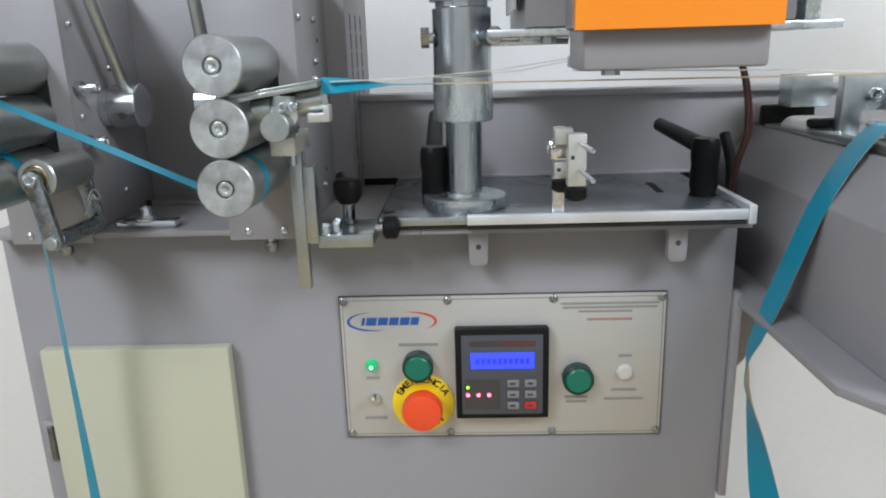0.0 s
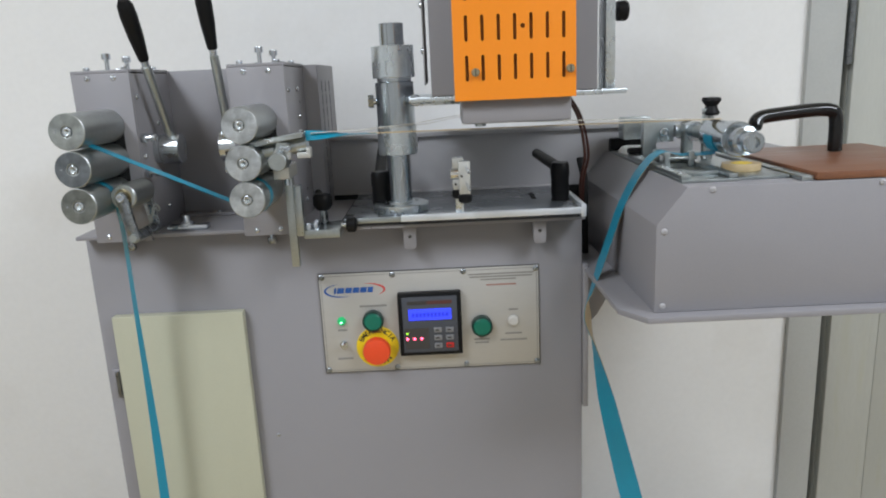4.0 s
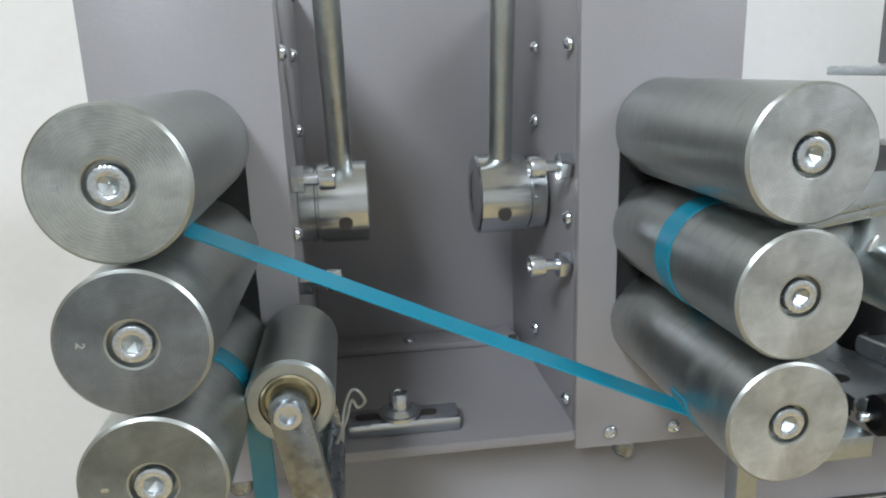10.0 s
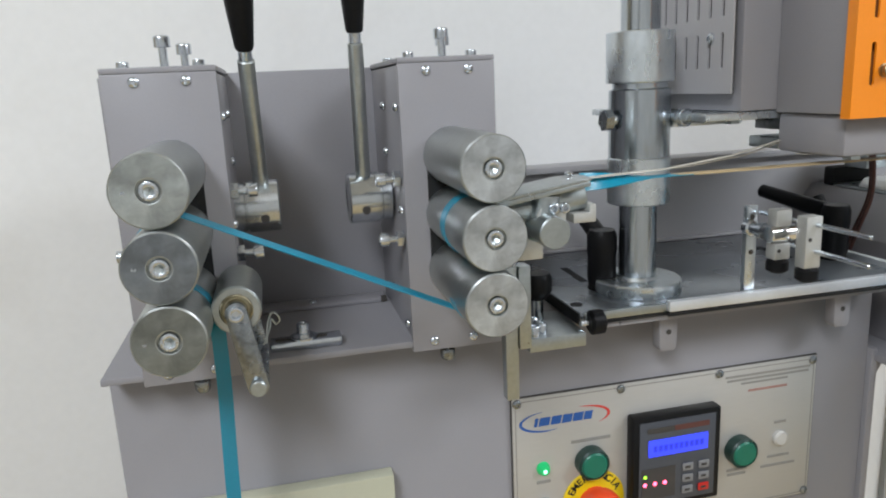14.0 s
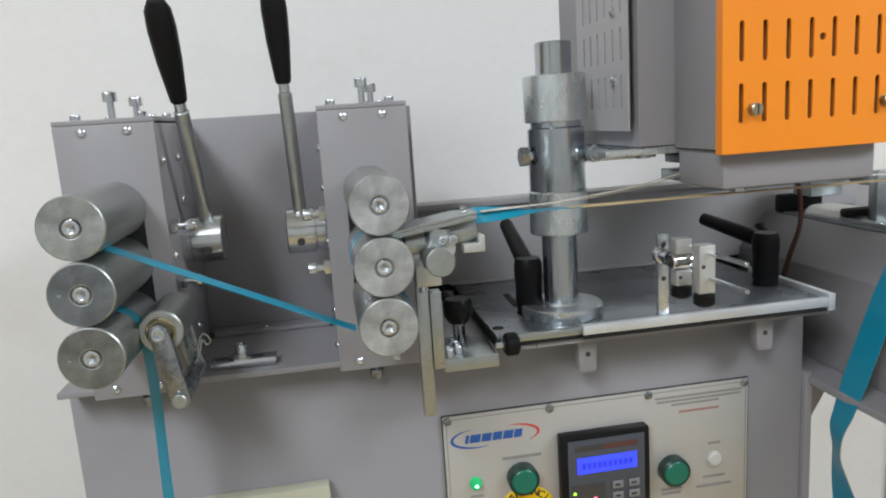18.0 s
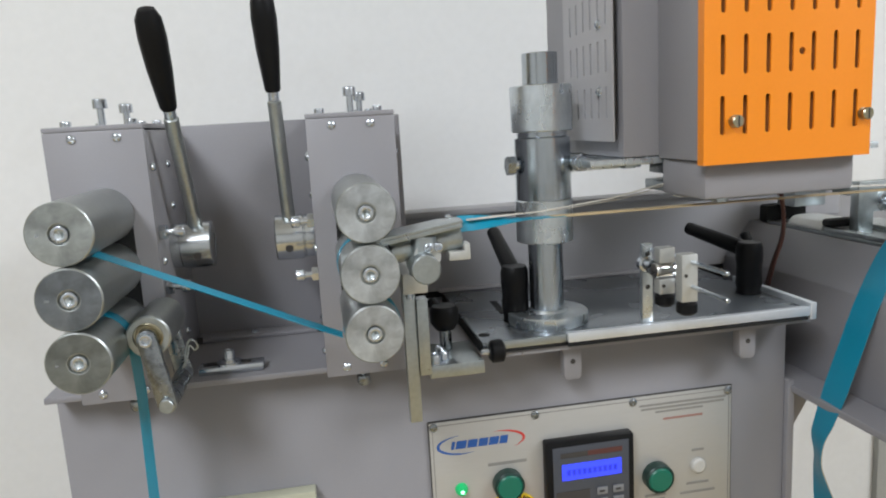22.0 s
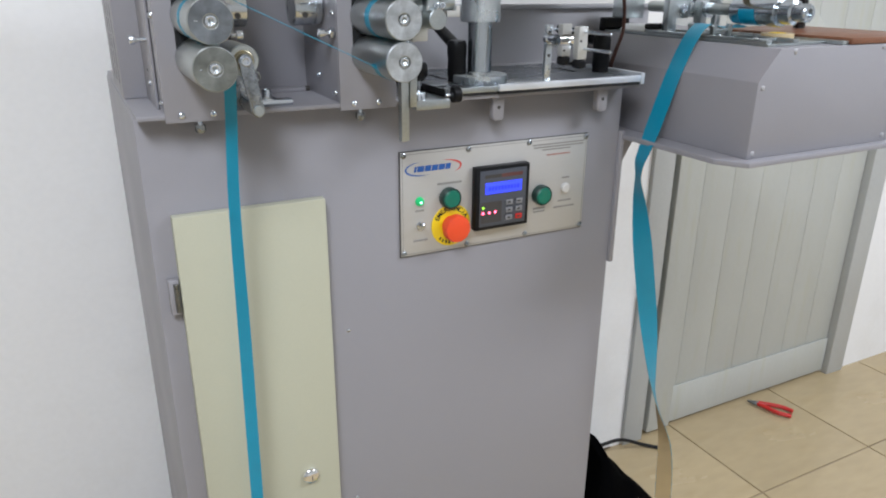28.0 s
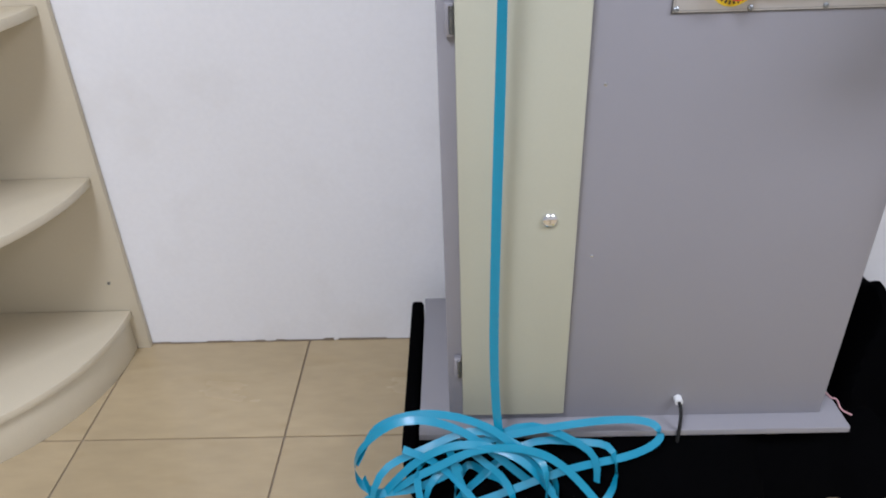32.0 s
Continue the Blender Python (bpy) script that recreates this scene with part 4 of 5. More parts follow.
# flat black sheets paint the shade of the plate's slots and hole
for x, y in ((-0.0155, 0.729), (0.205, 0.729)):
    bm = box(-0.026, 0.026, -0.0035, 0.0035, 1.1371, 1.1374, 0)
    bmesh.ops.rotate(bm, cent=(0, 0, 0), matrix=Matrix.Rotation(radians(88), 3, "Z"), verts=bm.verts)
    bmesh.ops.translate(bm, vec=(x, y, 0), verts=bm.verts)
    part("slot", bm, RUBBER, st)
part("plate_hole", lathe([(0, 0), (0.0052, 0), (0.0052, 0.0003), (0, 0.0003)], (-0.0515, 0.6400, 1.1371), (0, 0, 1), 20), RUBBER, st)
for x in (0.0275, 0.2015):
    tb = part("support_tab", prism([(x - 0.0098, 1.1206), (x - 0.0086, 1.114), (x - 0.0082, 1.0930), (x - 0.0060, 1.0895), (x + 0.0060, 1.0895), (x + 0.0082, 1.0930), (x + 0.0086, 1.114), (x + 0.0098, 1.1206)], "y", 0.6290, 0.6410, 0.0012), GREY, st)
    part("tab_hole", lathe([(0, 0), (0.0024, 0), (0.0024, 0.0003), (0, 0.0003)], (x, 0.6289, 1.1068), (0, -1, 0), 14), DARK, tb)


def clamp_lever(x, y, tip, name):
    cl = thing(name, (x, y, 1.137), "black plastic clamping lever standing on the slide plate", "clamping lever", "clamping levers")
    part("hub", lathe([(0, 0), (0.0125, 0), (0.0115, 0.004), (0.0128, 0.010), (0.0122, 0.030), (0.0132, 0.036), (0.0130, 0.048), (0.011, 0.053), (0, 0.054)], (x, y, 1.1372), (0, 0, 1)), BLACK, cl)
    a, b = Vector((x, y, 1.181)), Vector(tip)
    bm = rod(a, b, 0.0085, 0.0068, 18, 0.002)
    part("arm", bm, BLACK, cl)


clamp_lever(-0.0110, 0.677, (-0.0115, 0.752, 1.2125), "clamping_lever")
clamp_lever(0.2385, 0.686, (0.2160, 0.768, 1.1955), "clamping_lever")

# sensor bracket with its two clamp blocks
sb = thing("sensor_bracket", (0.10, 0.64, 1.137), "zinc bracket holding pale clamp blocks with thumb screws", "bracket")
part("upright", box(0.0905, 0.1005, 0.6185, 0.6240, 1.1372, 1.211, 0.0006), GALV, sb)
for z in (1.172, 1.188, 1.202):
    part("hole", lathe([(0, 0), (0.0022, 0), (0.0022, 0.0003), (0, 0.0003)], (0.0955, 0.6184, z), (0, -1, 0), 12), DARK, sb)
for x, y, z, tall in ((0.0940, 0.584, 1.1745, 0.0130), (0.1010, 0.560, 1.1725, 0.0395)):
    b = part("clamp_block", box(x - 0.007, x + 0.007, y - 0.0055, y + 0.0055, z, z + tall, 0.001), ALU, sb, "pale metal clamp block")
    part("thumb_screw", lathe([(0, -0.001), (0.006, 0), (0.0085, 0.002), (0.0085, 0.009), (0.006, 0.011), (0, 0.011)], (x, y, z), (0, 0, -1), 14), BLACK, b, "black knurled thumb screw")
    part("screw_hole", lathe([(0, 0), (0.0016, 0), (0.0016, 0.0003), (0, 0.0003)], (x - 0.0035, y - 0.0055, z + tall * 0.56), (0, -1, 0), 12), DARK, b)
part("clamp_block", box(0.0870, 0.1010, 0.5785, 0.5895, 1.2010, 1.2140, 0.001), ALU, sb, "pale metal clamp block")
part("sensor_barrel", lathe([(0, 0), (0.0060, 0), (0.0066, 0.0008), (0.0066, 0.024), (0.0060, 0.0248), (0, 0.0248)], (0.0845, 0.584, 1.1943), (1, 0, 0), 28), CHROME, sb, "bright chrome barrel")
for x, z in ((0.1030, 1.2055), (0.1035, 1.1850)):
    part("guide_rod", rod((x - 0.001, 0.6184, z), (x + 0.001, 0.505, z), 0.0019), ZINC, sb)
part("spool", lathe([(0, 0), (0.0068, 0), (0.0068, 0.006), (0.0050, 0.007), (0.0050, 0.016), (0.0068, 0.017), (0.0068, 0.022), (0, 0.022)], (0.0915, 0.6183, 1.194), (0, -1, 0), 24), ZINC, sb)

# back rail behind the slide table
br = thing("back_rail", (0.11, 0.84, 1.112), "grey folded steel rail behind the slide table", "rail")
part("web", box(-0.1015, 0.46, 0.835, 0.845, 1.1345, 1.222, 0.001), GREYL, br)
# black filler makes the gap below the rail read as shade
part("rail_gap_shade", box(-0.1015, 0.46, 0.839, 0.845, 1.1128, 1.1343, 0), RUBBER, br, "dark filler for the shaded gap under the rail")
part("top_flange", box(-0.1015, 0.46, 0.826, 0.86, 1.2222, 1.229, 0.001), GREYL, br)
part("foot_flange", box(-0.06, 0.275, 0.826, 0.8348, 1.1345, 1.1375, 0.0008), GREYL, br)

# ---- support post ----
PX, PY = 0.0167, 0.665
post = thing("support_post", (PX, PY, 1.137), "galvanised steel support post with stacked collars and clamp bolts", "post")
part("base_disc", lathe([(0, 0), (0.0370, 0), (0.0375, 0.001), (0.0375, 0.0095), (0.0365, 0.0105), (0.019, 0.0105), (0.017, 0.013), (0, 0.013)], (PX, PY, 1.1372), (0, 0, 1), 56), GALV, post)
part("shaft", rod((PX, PY, 1.150), (PX, PY, 1.2145), 0.0160), BARST, post)
part("collar", lathe([(0, 0), (0.0252, 0), (0.0262, 0.001), (0.0262, 0.038), (0.0252, 0.039), (0, 0.039)], (PX, PY, 1.2140), (0, 0, 1), 48), GALV, post)
part("sleeve", lathe([(0, 0), (0.0252, 0), (0.0252, 0.055), (0.0225, 0.0562), (0.0225, 0.0606), (0, 0.0606)], (PX, PY, 1.2532), (0, 0, 1), 48), BARST, post)
part("top_collar", lathe([(0, 0), (0.0268, 0), (0.0276, 0.001), (0.0276, 0.0395), (0.0268, 0.0405), (0, 0.0405)], (PX, PY, 1.3140), (0, 0, 1), 48), GALV, post)
part("top_stub", rod((PX, PY, 1.3546), (PX, PY, 1.3825), 0.0158), BARST, post)
b = part("clamp_bolt", rod((PX - 0.024, PY - 0.004, 1.285), (PX - 0.034, PY - 0.004, 1.285), 0.0045), ZINC, post)
part("nut", nut((PX - 0.028, PY - 0.004, 1.285), (-1, 0, 0), 0.0088, 0.007), LINKST, b)
b = part("clamp_bolt", rod((PX + 0.022, PY - 0.014, 1.285), (PX + 0.048, PY - 0.022, 1.284), 0.0045), ZINC, post)
part("bolt_head", socket_head((PX + 0.026, PY - 0.0225, 1.285), (0.2, -1, 0), 0.0075, 0.006), ZINC, b)
part("bracket", box(PX + 0.024, PX + 0.09, PY - 0.012, PY + 0.008, 1.2765, 1.2815, 0.0008), GALV, post)

# ---- stamping head ----
hd = thing("stamping_head", (0.165, 0.66, 1.26), "grey stamping head with a slotted orange front cover", "stamping head")
part("main_box", box(0.066, 0.2715, 0.60, 0.79, 1.289, 1.56, 0.002), GREY, hd)
part("front_box", box(0.0965, 0.2275, 0.53, 0.599, 1.287, 1.56, 0.0015), GREY, hd)
part("lower_box", box(0.1000, 0.2265, 0.5315, 0.600, 1.2575, 1.2868, 0.003), GREY, hd)
part("nip_block", box(0.1040, 0.1320, 0.6045, 0.640, 1.2580, 1.2670, 0.001), NICKEL, hd)
part("nip_block", box(0.1060, 0.1300, 0.6045, 0.636, 1.2730, 1.2815, 0.001), DARKST, hd)
part("bottom_plate", box(0.037, 0.308, 0.6008, 0.80, 1.2825, 1.2885, 0.001), GALV, hd)
slots = [(0.1073 + k * 0.0181 - 0.0019, 0.1073 + k * 0.0181 + 0.0019, z, z + 0.0282) for k in range(7) for z in (1.306, 1.349, 1.392, 1.435)] + [(0.1679, 0.1731, 1.3608, 1.3662)]
cover = part("front_cover", slotted((0.0925, 0.2297, 1.2845, 1.50), slots, "y", 0.5205, 0.0015), ORANGE, hd, "slotted orange cover", smooth=False)
part("cover_side", box(0.0925, 0.0940, 0.5221, 0.5290, 1.2845, 1.50, 0), ORANGE, cover)
part("cover_side", box(0.2282, 0.2297, 0.5221, 0.5290, 1.2845, 1.50, 0), ORANGE, cover)
# brown sheet carries the shaded, orange-lit look seen through the slots
part("slot_shade_back", box(0.0945, 0.2277, 0.5262, 0.5275, 1.29, 1.50, 0), SLOTIN, cover)
for x, z in ((0.1165, 1.3155), (0.2225, 1.3155)):
    sc = part("cover_screw", lathe([(0, 0), (0.0046, 0), (0.0046, 0.0012), (0.0030, 0.0016), (0.0030, 0.0030), (0.0046, 0.0034), (0.0046, 0.0058), (0.0038, 0.0066), (0, 0.0066)], (x, 0.5205, z), (0, -1, 0), 20), BRASS, cover, "dull brass screw")
    part("screw_slot", box(x - 0.0005, x + 0.0005, 0.5136, 0.5139, z - 0.0036, z + 0.0036, 0), DARK, sc)
slots = [(0.614 + k * 0.0165 - 0.0018, 0.614 + k * 0.0165 + 0.0018, z, z + 0.027) for k in range(6) for z in (1.322, 1.360, 1.398, 1.436)]
side = part("side_cover", slotted((0.601, 0.715, 1.303, 1.50), slots, "x", 0.0575, 0.0015), GREYL, hd, "slotted grey side cover", smooth=False)
# dark sheet added as the shade inside the slots
part("side_slot_shade", box(0.0602, 0.0612, 0.603, 0.713, 1.305, 1.498, 0), DARK, side)
for y, z in ((0.628, 1.345), (0.628, 1.40)):
    part("cover_screw", button_head((0.0575, y, z), (-1, 0, 0), 0.0045, 0.003), ZINC, side)
part("side_bracket", box(0.2845, 0.2965, 0.615, 0.655, 1.289, 1.56, 0.001), GALV, hd)
kn = part("adjust_knob", lathe([(0, 0), (0.004, 0), (0.004, 0.006), (0.0115, 0.007), (0.0125, 0.009), (0.0125, 0.018), (0.010, 0.021), (0, 0.021)], (0.2966, 0.64, 1.383), (1, 0, 0)), BLACK, hd, "black adjusting knob")
for x, y in ((0.088, 0.62), (0.122, 0.528)):
    part("foot_screw", nut((x, y + 0.02, 1.2823 if x < 0.1 else 1.2588), (0, 0, -1), 0.0065, 0.005), NICKEL, hd)

# red brown wires beside the head
wr = tube(smooth_path([(0.250, 0.69, 1.283), (0.268, 0.685, 1.25), (0.279, 0.69, 1.20), (0.274, 0.70, 1.16), (0.279, 0.73, 1.10)], 8), 0.0019)
wr = tube(smooth_path([(0.245, 0.68, 1.283), (0.262, 0.675, 1.25), (0.272, 0.68, 1.20), (0.268, 0.69, 1.16), (0.276, 0.72, 1.10)], 8), 0.0021, 10, wr)
solid("wire_loom", wr, REDWIRE, "red-brown wire loom hanging from the head", "wire")

solid("black_hose", tube(smooth_path([(0.281, 0.760, 1.185), (0.284, 0.742, 1.15), (0.283, 0.738, 1.08), (0.286, 0.745, 1.00), (0.290, 0.78, 0.90)], 8), 0.0055, 12), RUBBER, "black rubber hose between the machine and the side box", "hose")

# ---- side table box ----
arm = thing("side_box", (0.45, 0.7, 1.04), "grey sheet-metal box table with a chamfered edge", "side box")
part("body", prism([(0.303, 1.0455), (0.303, 1.145), (0.336, 1.186), (0.597, 1.186), (0.597, 1.0455)], "y", 0.452, 0.98, 0.0012), GREY, arm)
part("foot_plate", prism([(0.266, 1.0), (0.268, 0.475), (0.292, 0.437), (0.612, 0.437), (0.612, 1.0)], "z", 1.038, 1.0453, 0.001), GREY, arm)
for x, z in ((0.363, 1.182), (0.545, 1.182), (0.589, 1.177), (0.312, 1.138), (0.312, 1.053), (0.585, 1.055)):
    part("corner_screw", button_head((x, 0.452, z), (0, -1, 0), 0.0036, 0.002), GREYL, arm)
part("end_fitting", rod((0.5975, 0.49, 1.085), (0.625, 0.49, 1.085), 0.008), ZINC, arm)
solid("wood_board", box(0.474, 0.665, 0.452, 0.70, 1.1868, 1.1955, 0.0015), WOOD, "reddish-brown wood-grain board lying on the side box", "board")
part("top_strip", box(0.4600, 0.4730, 0.456, 0.70, 1.1863, 1.1915, 0.0005), NICKEL, arm, "thin pale metal strip")

# take-up mechanism on the box
tk = thing("take_up_shaft", (0.42, 0.60, 1.187), "steel take-up shaft with a turned drum on nickel bracket plates", "shaft")
part("base_plate", box(0.337, 0.4000, 0.475, 0.802, 1.1863, 1.1895, 0.0006), NICKEL, tk)
part("rear_plate", box(0.4003, 0.452, 0.565, 0.760, 1.1863, 1.1895, 0.0006), NICKEL, tk)
part("rail", box(0.3375, 0.3480, 0.478, 0.705, 1.1897, 1.1945, 0.0006), NICKEL, tk)
part("rail", box(0.3900, 0.4000, 0.478, 0.705, 1.1897, 1.1945, 0.0006), NICKEL, tk)
for y in (0.505, 0.625):
    part("cross_rail", box(0.3485, 0.3895, y, y + 0.008, 1.1897, 1.1940, 0.0006), NICKEL, tk)
part("bracket", prism([(0.350, 1.1897), (0.368, 1.1897), (0.368, 1.2125), (0.3915, 1.2125), (0.3915, 1.2440), (0.350, 1.2440)], "y", 0.672, 0.684, 0.001), NICKEL, tk)
part("bracket_screw", socket_head((0.3770, 0.672, 1.2260), (0, -1, 0), 0.006, 0.005), ZINC, tk)
for x, y, h in ((0.400, 0.655, 0.047),):
    part("bracket", box(x, x + 0.012, y, y + 0.016, 1.1897, 1.1897 + h, 0.001), NICKEL, tk)
part("bearing_block", box(0.3480, 0.388, 0.768, 0.80, 1.2085, 1.241, 0.0015), NICKEL, tk)
part("cross_bar", rod((0.3925, 0.679, 1.2270), (0.414, 0.684, 1.2265), 0.0085), GALV, tk)
part("knob_post", box(0.4225, 0.4270, 0.648, 0.656, 1.1897, 1.2560, 0.0006), NICKEL, tk)
part("spindle", rod((0.408, 0.775, 1.2265), (0.419, 0.605, 1.2265), 0.0085), SIDE, tk)
part("coupling", lathe([(0, 0), (0.0135, 0), (0.0135, 0.020), (0.010, 0.021), (0.010, 0.032), (0.0130, 0.033), (0.0130, 0.050), (0, 0.050)], (0.4105, 0.700, 1.2265), (0.065, -1, 0), 32), BARST, tk)
part("drum", lathe([(0, 0), (0.0180, 0), (0.0190, 0.001), (0.0190, 0.060), (0.0205, 0.061), (0.0205, 0.078), (0.0195, 0.079), (0, 0.079)], (0.419, 0.6045, 1.2265), (0, -1, 0), 48), BARST, tk)
part("end_collar", lathe([(0, 0), (0.0160, 0), (0.0160, 0.020), (0.0120, 0.022), (0.0120, 0.040), (0.0105, 0.042), (0.006, 0.042), (0.006, 0.038), (0, 0.038)], (0.419, 0.5253, 1.2265), (0, -1, 0), 40), BARST, tk)
part("drum_wrap", band([(0.419 + 0.0196 * math.cos(radians(a)), 0.572, 1.2265 + 0.0196 * math.sin(radians(a))) for a in range(172, 275, 6)], (0, 1, 0), 0.027), TEAL, tk, "teal ribbon wound on the drum")
for x, y in ((0.355, 0.585), (0.355, 0.628), (0.385, 0.585)):
    part("guide_post", box(x - 0.0035, x + 0.0035, y - 0.003, y + 0.003, 1.1897, 1.2085, 0.0005), NICKEL, tk)
part("guide_bar", rod((0.352, 0.5815, 1.2055), (0.352, 0.6315, 1.2055), 0.0022), NICKEL, tk)
part("guide_bar", rod((0.352, 0.5850, 1.2005), (0.392, 0.5850, 1.2005), 0.0018), NICKEL, tk)
for x, y in ((0.343, 0.66), (0.343, 0.56), (0.343, 0.50)):
    part("rail_screw", button_head((x, y, 1.1945), (0, 0, 1), 0.0035, 0.002), ZINC, tk)
ks = part("knob_screw", rod((0.433, 0.652, 1.1866), (0.433, 0.652, 1.250), 0.004), NICKEL, tk)
part("knob", lathe([(0, 0), (0.009, 0), (0.0115, 0.003), (0.0085, 0.008), (0.0075, 0.012), (0.0125, 0.019), (0.0115, 0.023), (0, 0.024)], (0.433, 0.652, 1.247), (0, 0, 1)), BLACK, ks, "black star knob")
tp = thing("tape_roll", (0.434, 0.545, 1.1863), "flat cream tape roll with a yellow core on a sheet", "tape roll")
part("tape", lathe([(0.0125, 0), (0.0215, 0), (0.0220, 0.0008), (0.0220, 0.0075), (0.0215, 0.0083), (0.0125, 0.0083), (0.0125, 0)], (0.427, 0.535, 1.1898), (0, 0, 1), 40), GOLD, tp)
part("core", lathe([(0, 0), (0.0122, 0), (0.0122, 0.0078), (0.0105, 0.0088), (0, 0.0070)], (0.427, 0.535, 1.1898), (0, 0, 1), 32), YELLOW, tp, "yellow core")
part("sheet", box(0.4005, 0.4590, 0.480, 0.560, 1.1864, 1.1896, 0.0004), NICKEL, tp, "pale metal backing plate")
cv = prism([(0.3385, 1.1898), (0.3385, 1.193), (0.3440, 1.199), (0.350, 1.2005), (0.3750, 1.2005), (0.3750, 1.1898)], "y", 0.71, 0.766, 0.001)
solid("cable_cover", cv, WHITE, "pale folded sheet cover on the side box edge", "cover")
solid("black_strap", box(0.3365, 0.39, 0.8025, 0.818, 1.1866, 1.208, 0.003), RUBBER, "black rubber strap beside the pale cover", "strap")
solid("black_strap", box(0.3365, 0.376, 0.694, 0.7085, 1.1950, 1.2035, 0.003), RUBBER, "black rubber strap beside the pale cover", "strap")
part("pull_handle", tube(smooth_path([(0.468, 0.598, 1.234), (0.477, 0.604, 1.2440), (0.512, 0.613, 1.2475), (0.559, 0.623, 1.2495), (0.578, 0.623, 1.247), (0.584, 0.623, 1.236), (0.585, 0.623, 1.1965)], 6), 0.0088, 16), GLOSSY, arm, "bent black tube handle")

# ---- ribbon guide beside the roller stand ----
gd = thing("ribbon_guide", (-0.11, 0.61, 1.10), "nickel-plated ribbon guide with clamp blocks on an upright bar", "ribbon guide")
part("upright_bar", box(-0.1265, -0.1165, 0.600, 0.610, 1.080, 1.200, 0.0006), NICKEL, gd)
part("slide_block", box(-0.1160, -0.1065, 0.598, 0.612, 1.121, 1.186, 0.0008), NICKEL, gd)
part("foot_block", box(-0.1073, -0.0610, 0.600, 0.66, 1.1165, 1.1275, 0.0008), NICKEL, gd)
part("foot_rest", box(-0.100, -0.065, 0.634, 0.66, 1.1130, 1.1163, 0), NICKEL, gd)
k1 = part("knob_stem", rod((-0.0608, 0.612, 1.1305), (-0.052, 0.612, 1.1305), 0.0025), ZINC, gd)
part("knob", lathe([(0, 0), (0.007, 0), (0.0100, 0.002), (0.0100, 0.011), (0.007, 0.013), (0, 0.013)], (-0.0535, 0.612, 1.1305), (1, 0, 0), 12), BLACK, k1, "black knurled knob")
rk = part("rear_knob", lathe([(0, 0.0190), (0.0080, 0.0190), (0.0100, 0.0215), (0.0128, 0.0260), (0.0128, 0.0370), (0.0105, 0.0405), (0, 0.0415)], (-0.0865, 0.640, 1.1277), (0, 0, 1), 20), BLACK, gd, "black clamping knob")
part("knob_stem", rod((-0.0865, 0.640, 1.1277), (-0.0865, 0.640, 1.1468), 0.0055), LINKST, rk, "steel stem")
part("knob_arm", rod((-0.0895, 0.646, 1.1620), (-0.0950, 0.658, 1.1680), 0.0058, 0.0050), BLACK, rk)
for x, y in ((-0.1015, 0.606), (-0.0935, 0.612), (-0.0945, 0.6255)):
    part("cap_screw", socket_head((x, y, 1.1277), (0, 0, 1), 0.0045, 0.008), ZINC, gd)
part("holder", box(-0.1300, -0.1110, 0.560, 0.612, 1.2003, 1.216, 0.0008), ALU, gd)
part("holder_pin", rod((-0.1215, 0.594, 1.2000), (-0.1215, 0.594, 1.188), 0.003), ZINC, gd)
part("clamp_cylinder", lathe([(0, 0), (0.0098, 0), (0.0106, 0.0008), (0.0106, 0.032), (0, 0.032)], (-0.1160, 0.5250, 1.2250), (0, 1, 0), 32), NICKEL, gd)
part("cross_block", lathe([(0, 0), (0.0085, 0), (0.0095, 0.001), (0.0095, 0.030), (0, 0.030)], (-0.1165, 0.5480, 1.2165), (0.1, 0, 1), 32), NICKEL, gd)
bm = rod((-0.138, 0.556, 1.2350), (-0.0845, 0.556, 1.2425), 0.0095)
part("guide_body", bm, NICKEL, gd)
bm = prism([(-0.045, -0.0155), (0.020, -0.0155), (0.0205, 0.004), (0.006, 0.0165), (-0.045, 0.0165)], "z", -0.0011, 0.0011, 0.0004)
join(bm, prism([(-0.045, -0.0045), (0.019, -0.0045), (0.019, -0.0012), (-0.045, -0.0012)], "y", -0.0153, -0.0132, 0.0004))
bmesh.ops.rotate(bm, cent=(0, 0, 0), matrix=Matrix.Rotation(radians(-8.5), 3, "Y"), verts=bm.verts)
bmesh.ops.translate(bm, vec=(-0.1055, 0.553, 1.2530), verts=bm.verts)
part("guide_cover", bm, NICKEL, gd)
bm = lathe([(0, 0), (0.0098, 0), (0.0102, 0.0005), (0.0102, 0.0035), (0, 0.0035)], (-0.1125, 0.5400, 1.2320), (0, 1, 0), 28)
part("lug", bm, ALU, gd)
part("cover_screw", button_head((-0.092, 0.560, 1.2567), (0, 0, 1), 0.0032, 0.0022), ZINC, gd)
for x in (-0.112, -0.1045):
    part("cap_screw", socket_head((x, 0.5400, 1.2385), (0, -1, 0), 0.0033, 0.004), ZINC, gd)
part("stop_block", prism([(-0.0960, 1.2265), (-0.0800, 1.2265), (-0.0800, 1.2385), (-0.0845, 1.2385), (-0.0845, 1.2330), (-0.0960, 1.2330)], "y", 0.543, 0.556, 0.0006), ALU, gd, "small off-white block")

# ---- ribbons ----
rb = thing("threaded_ribbon", (-0.25, 0.58, 1.2), "teal satin ribbon threaded between the rollers", "ribbon")
part("run", band([(-0.3393, 0.550, 1.2525), (-0.26, 0.552, 1.2150), (-0.1780, 0.554, 1.1762)], (0.0, 1.0, 0.10), 0.0118), TEAL, rb)


def wrap(x, z, y, r, a0, a1, name="wrap"):
    pts = [(x + r * math.cos(radians(a)), y, z + r * math.sin(radians(a))) for a in [a0 + (a1 - a0) * k / 30 for k in range(31)]]
    part(name, band(pts, (0, 1, 0), 0.0115), TEAL, rb)


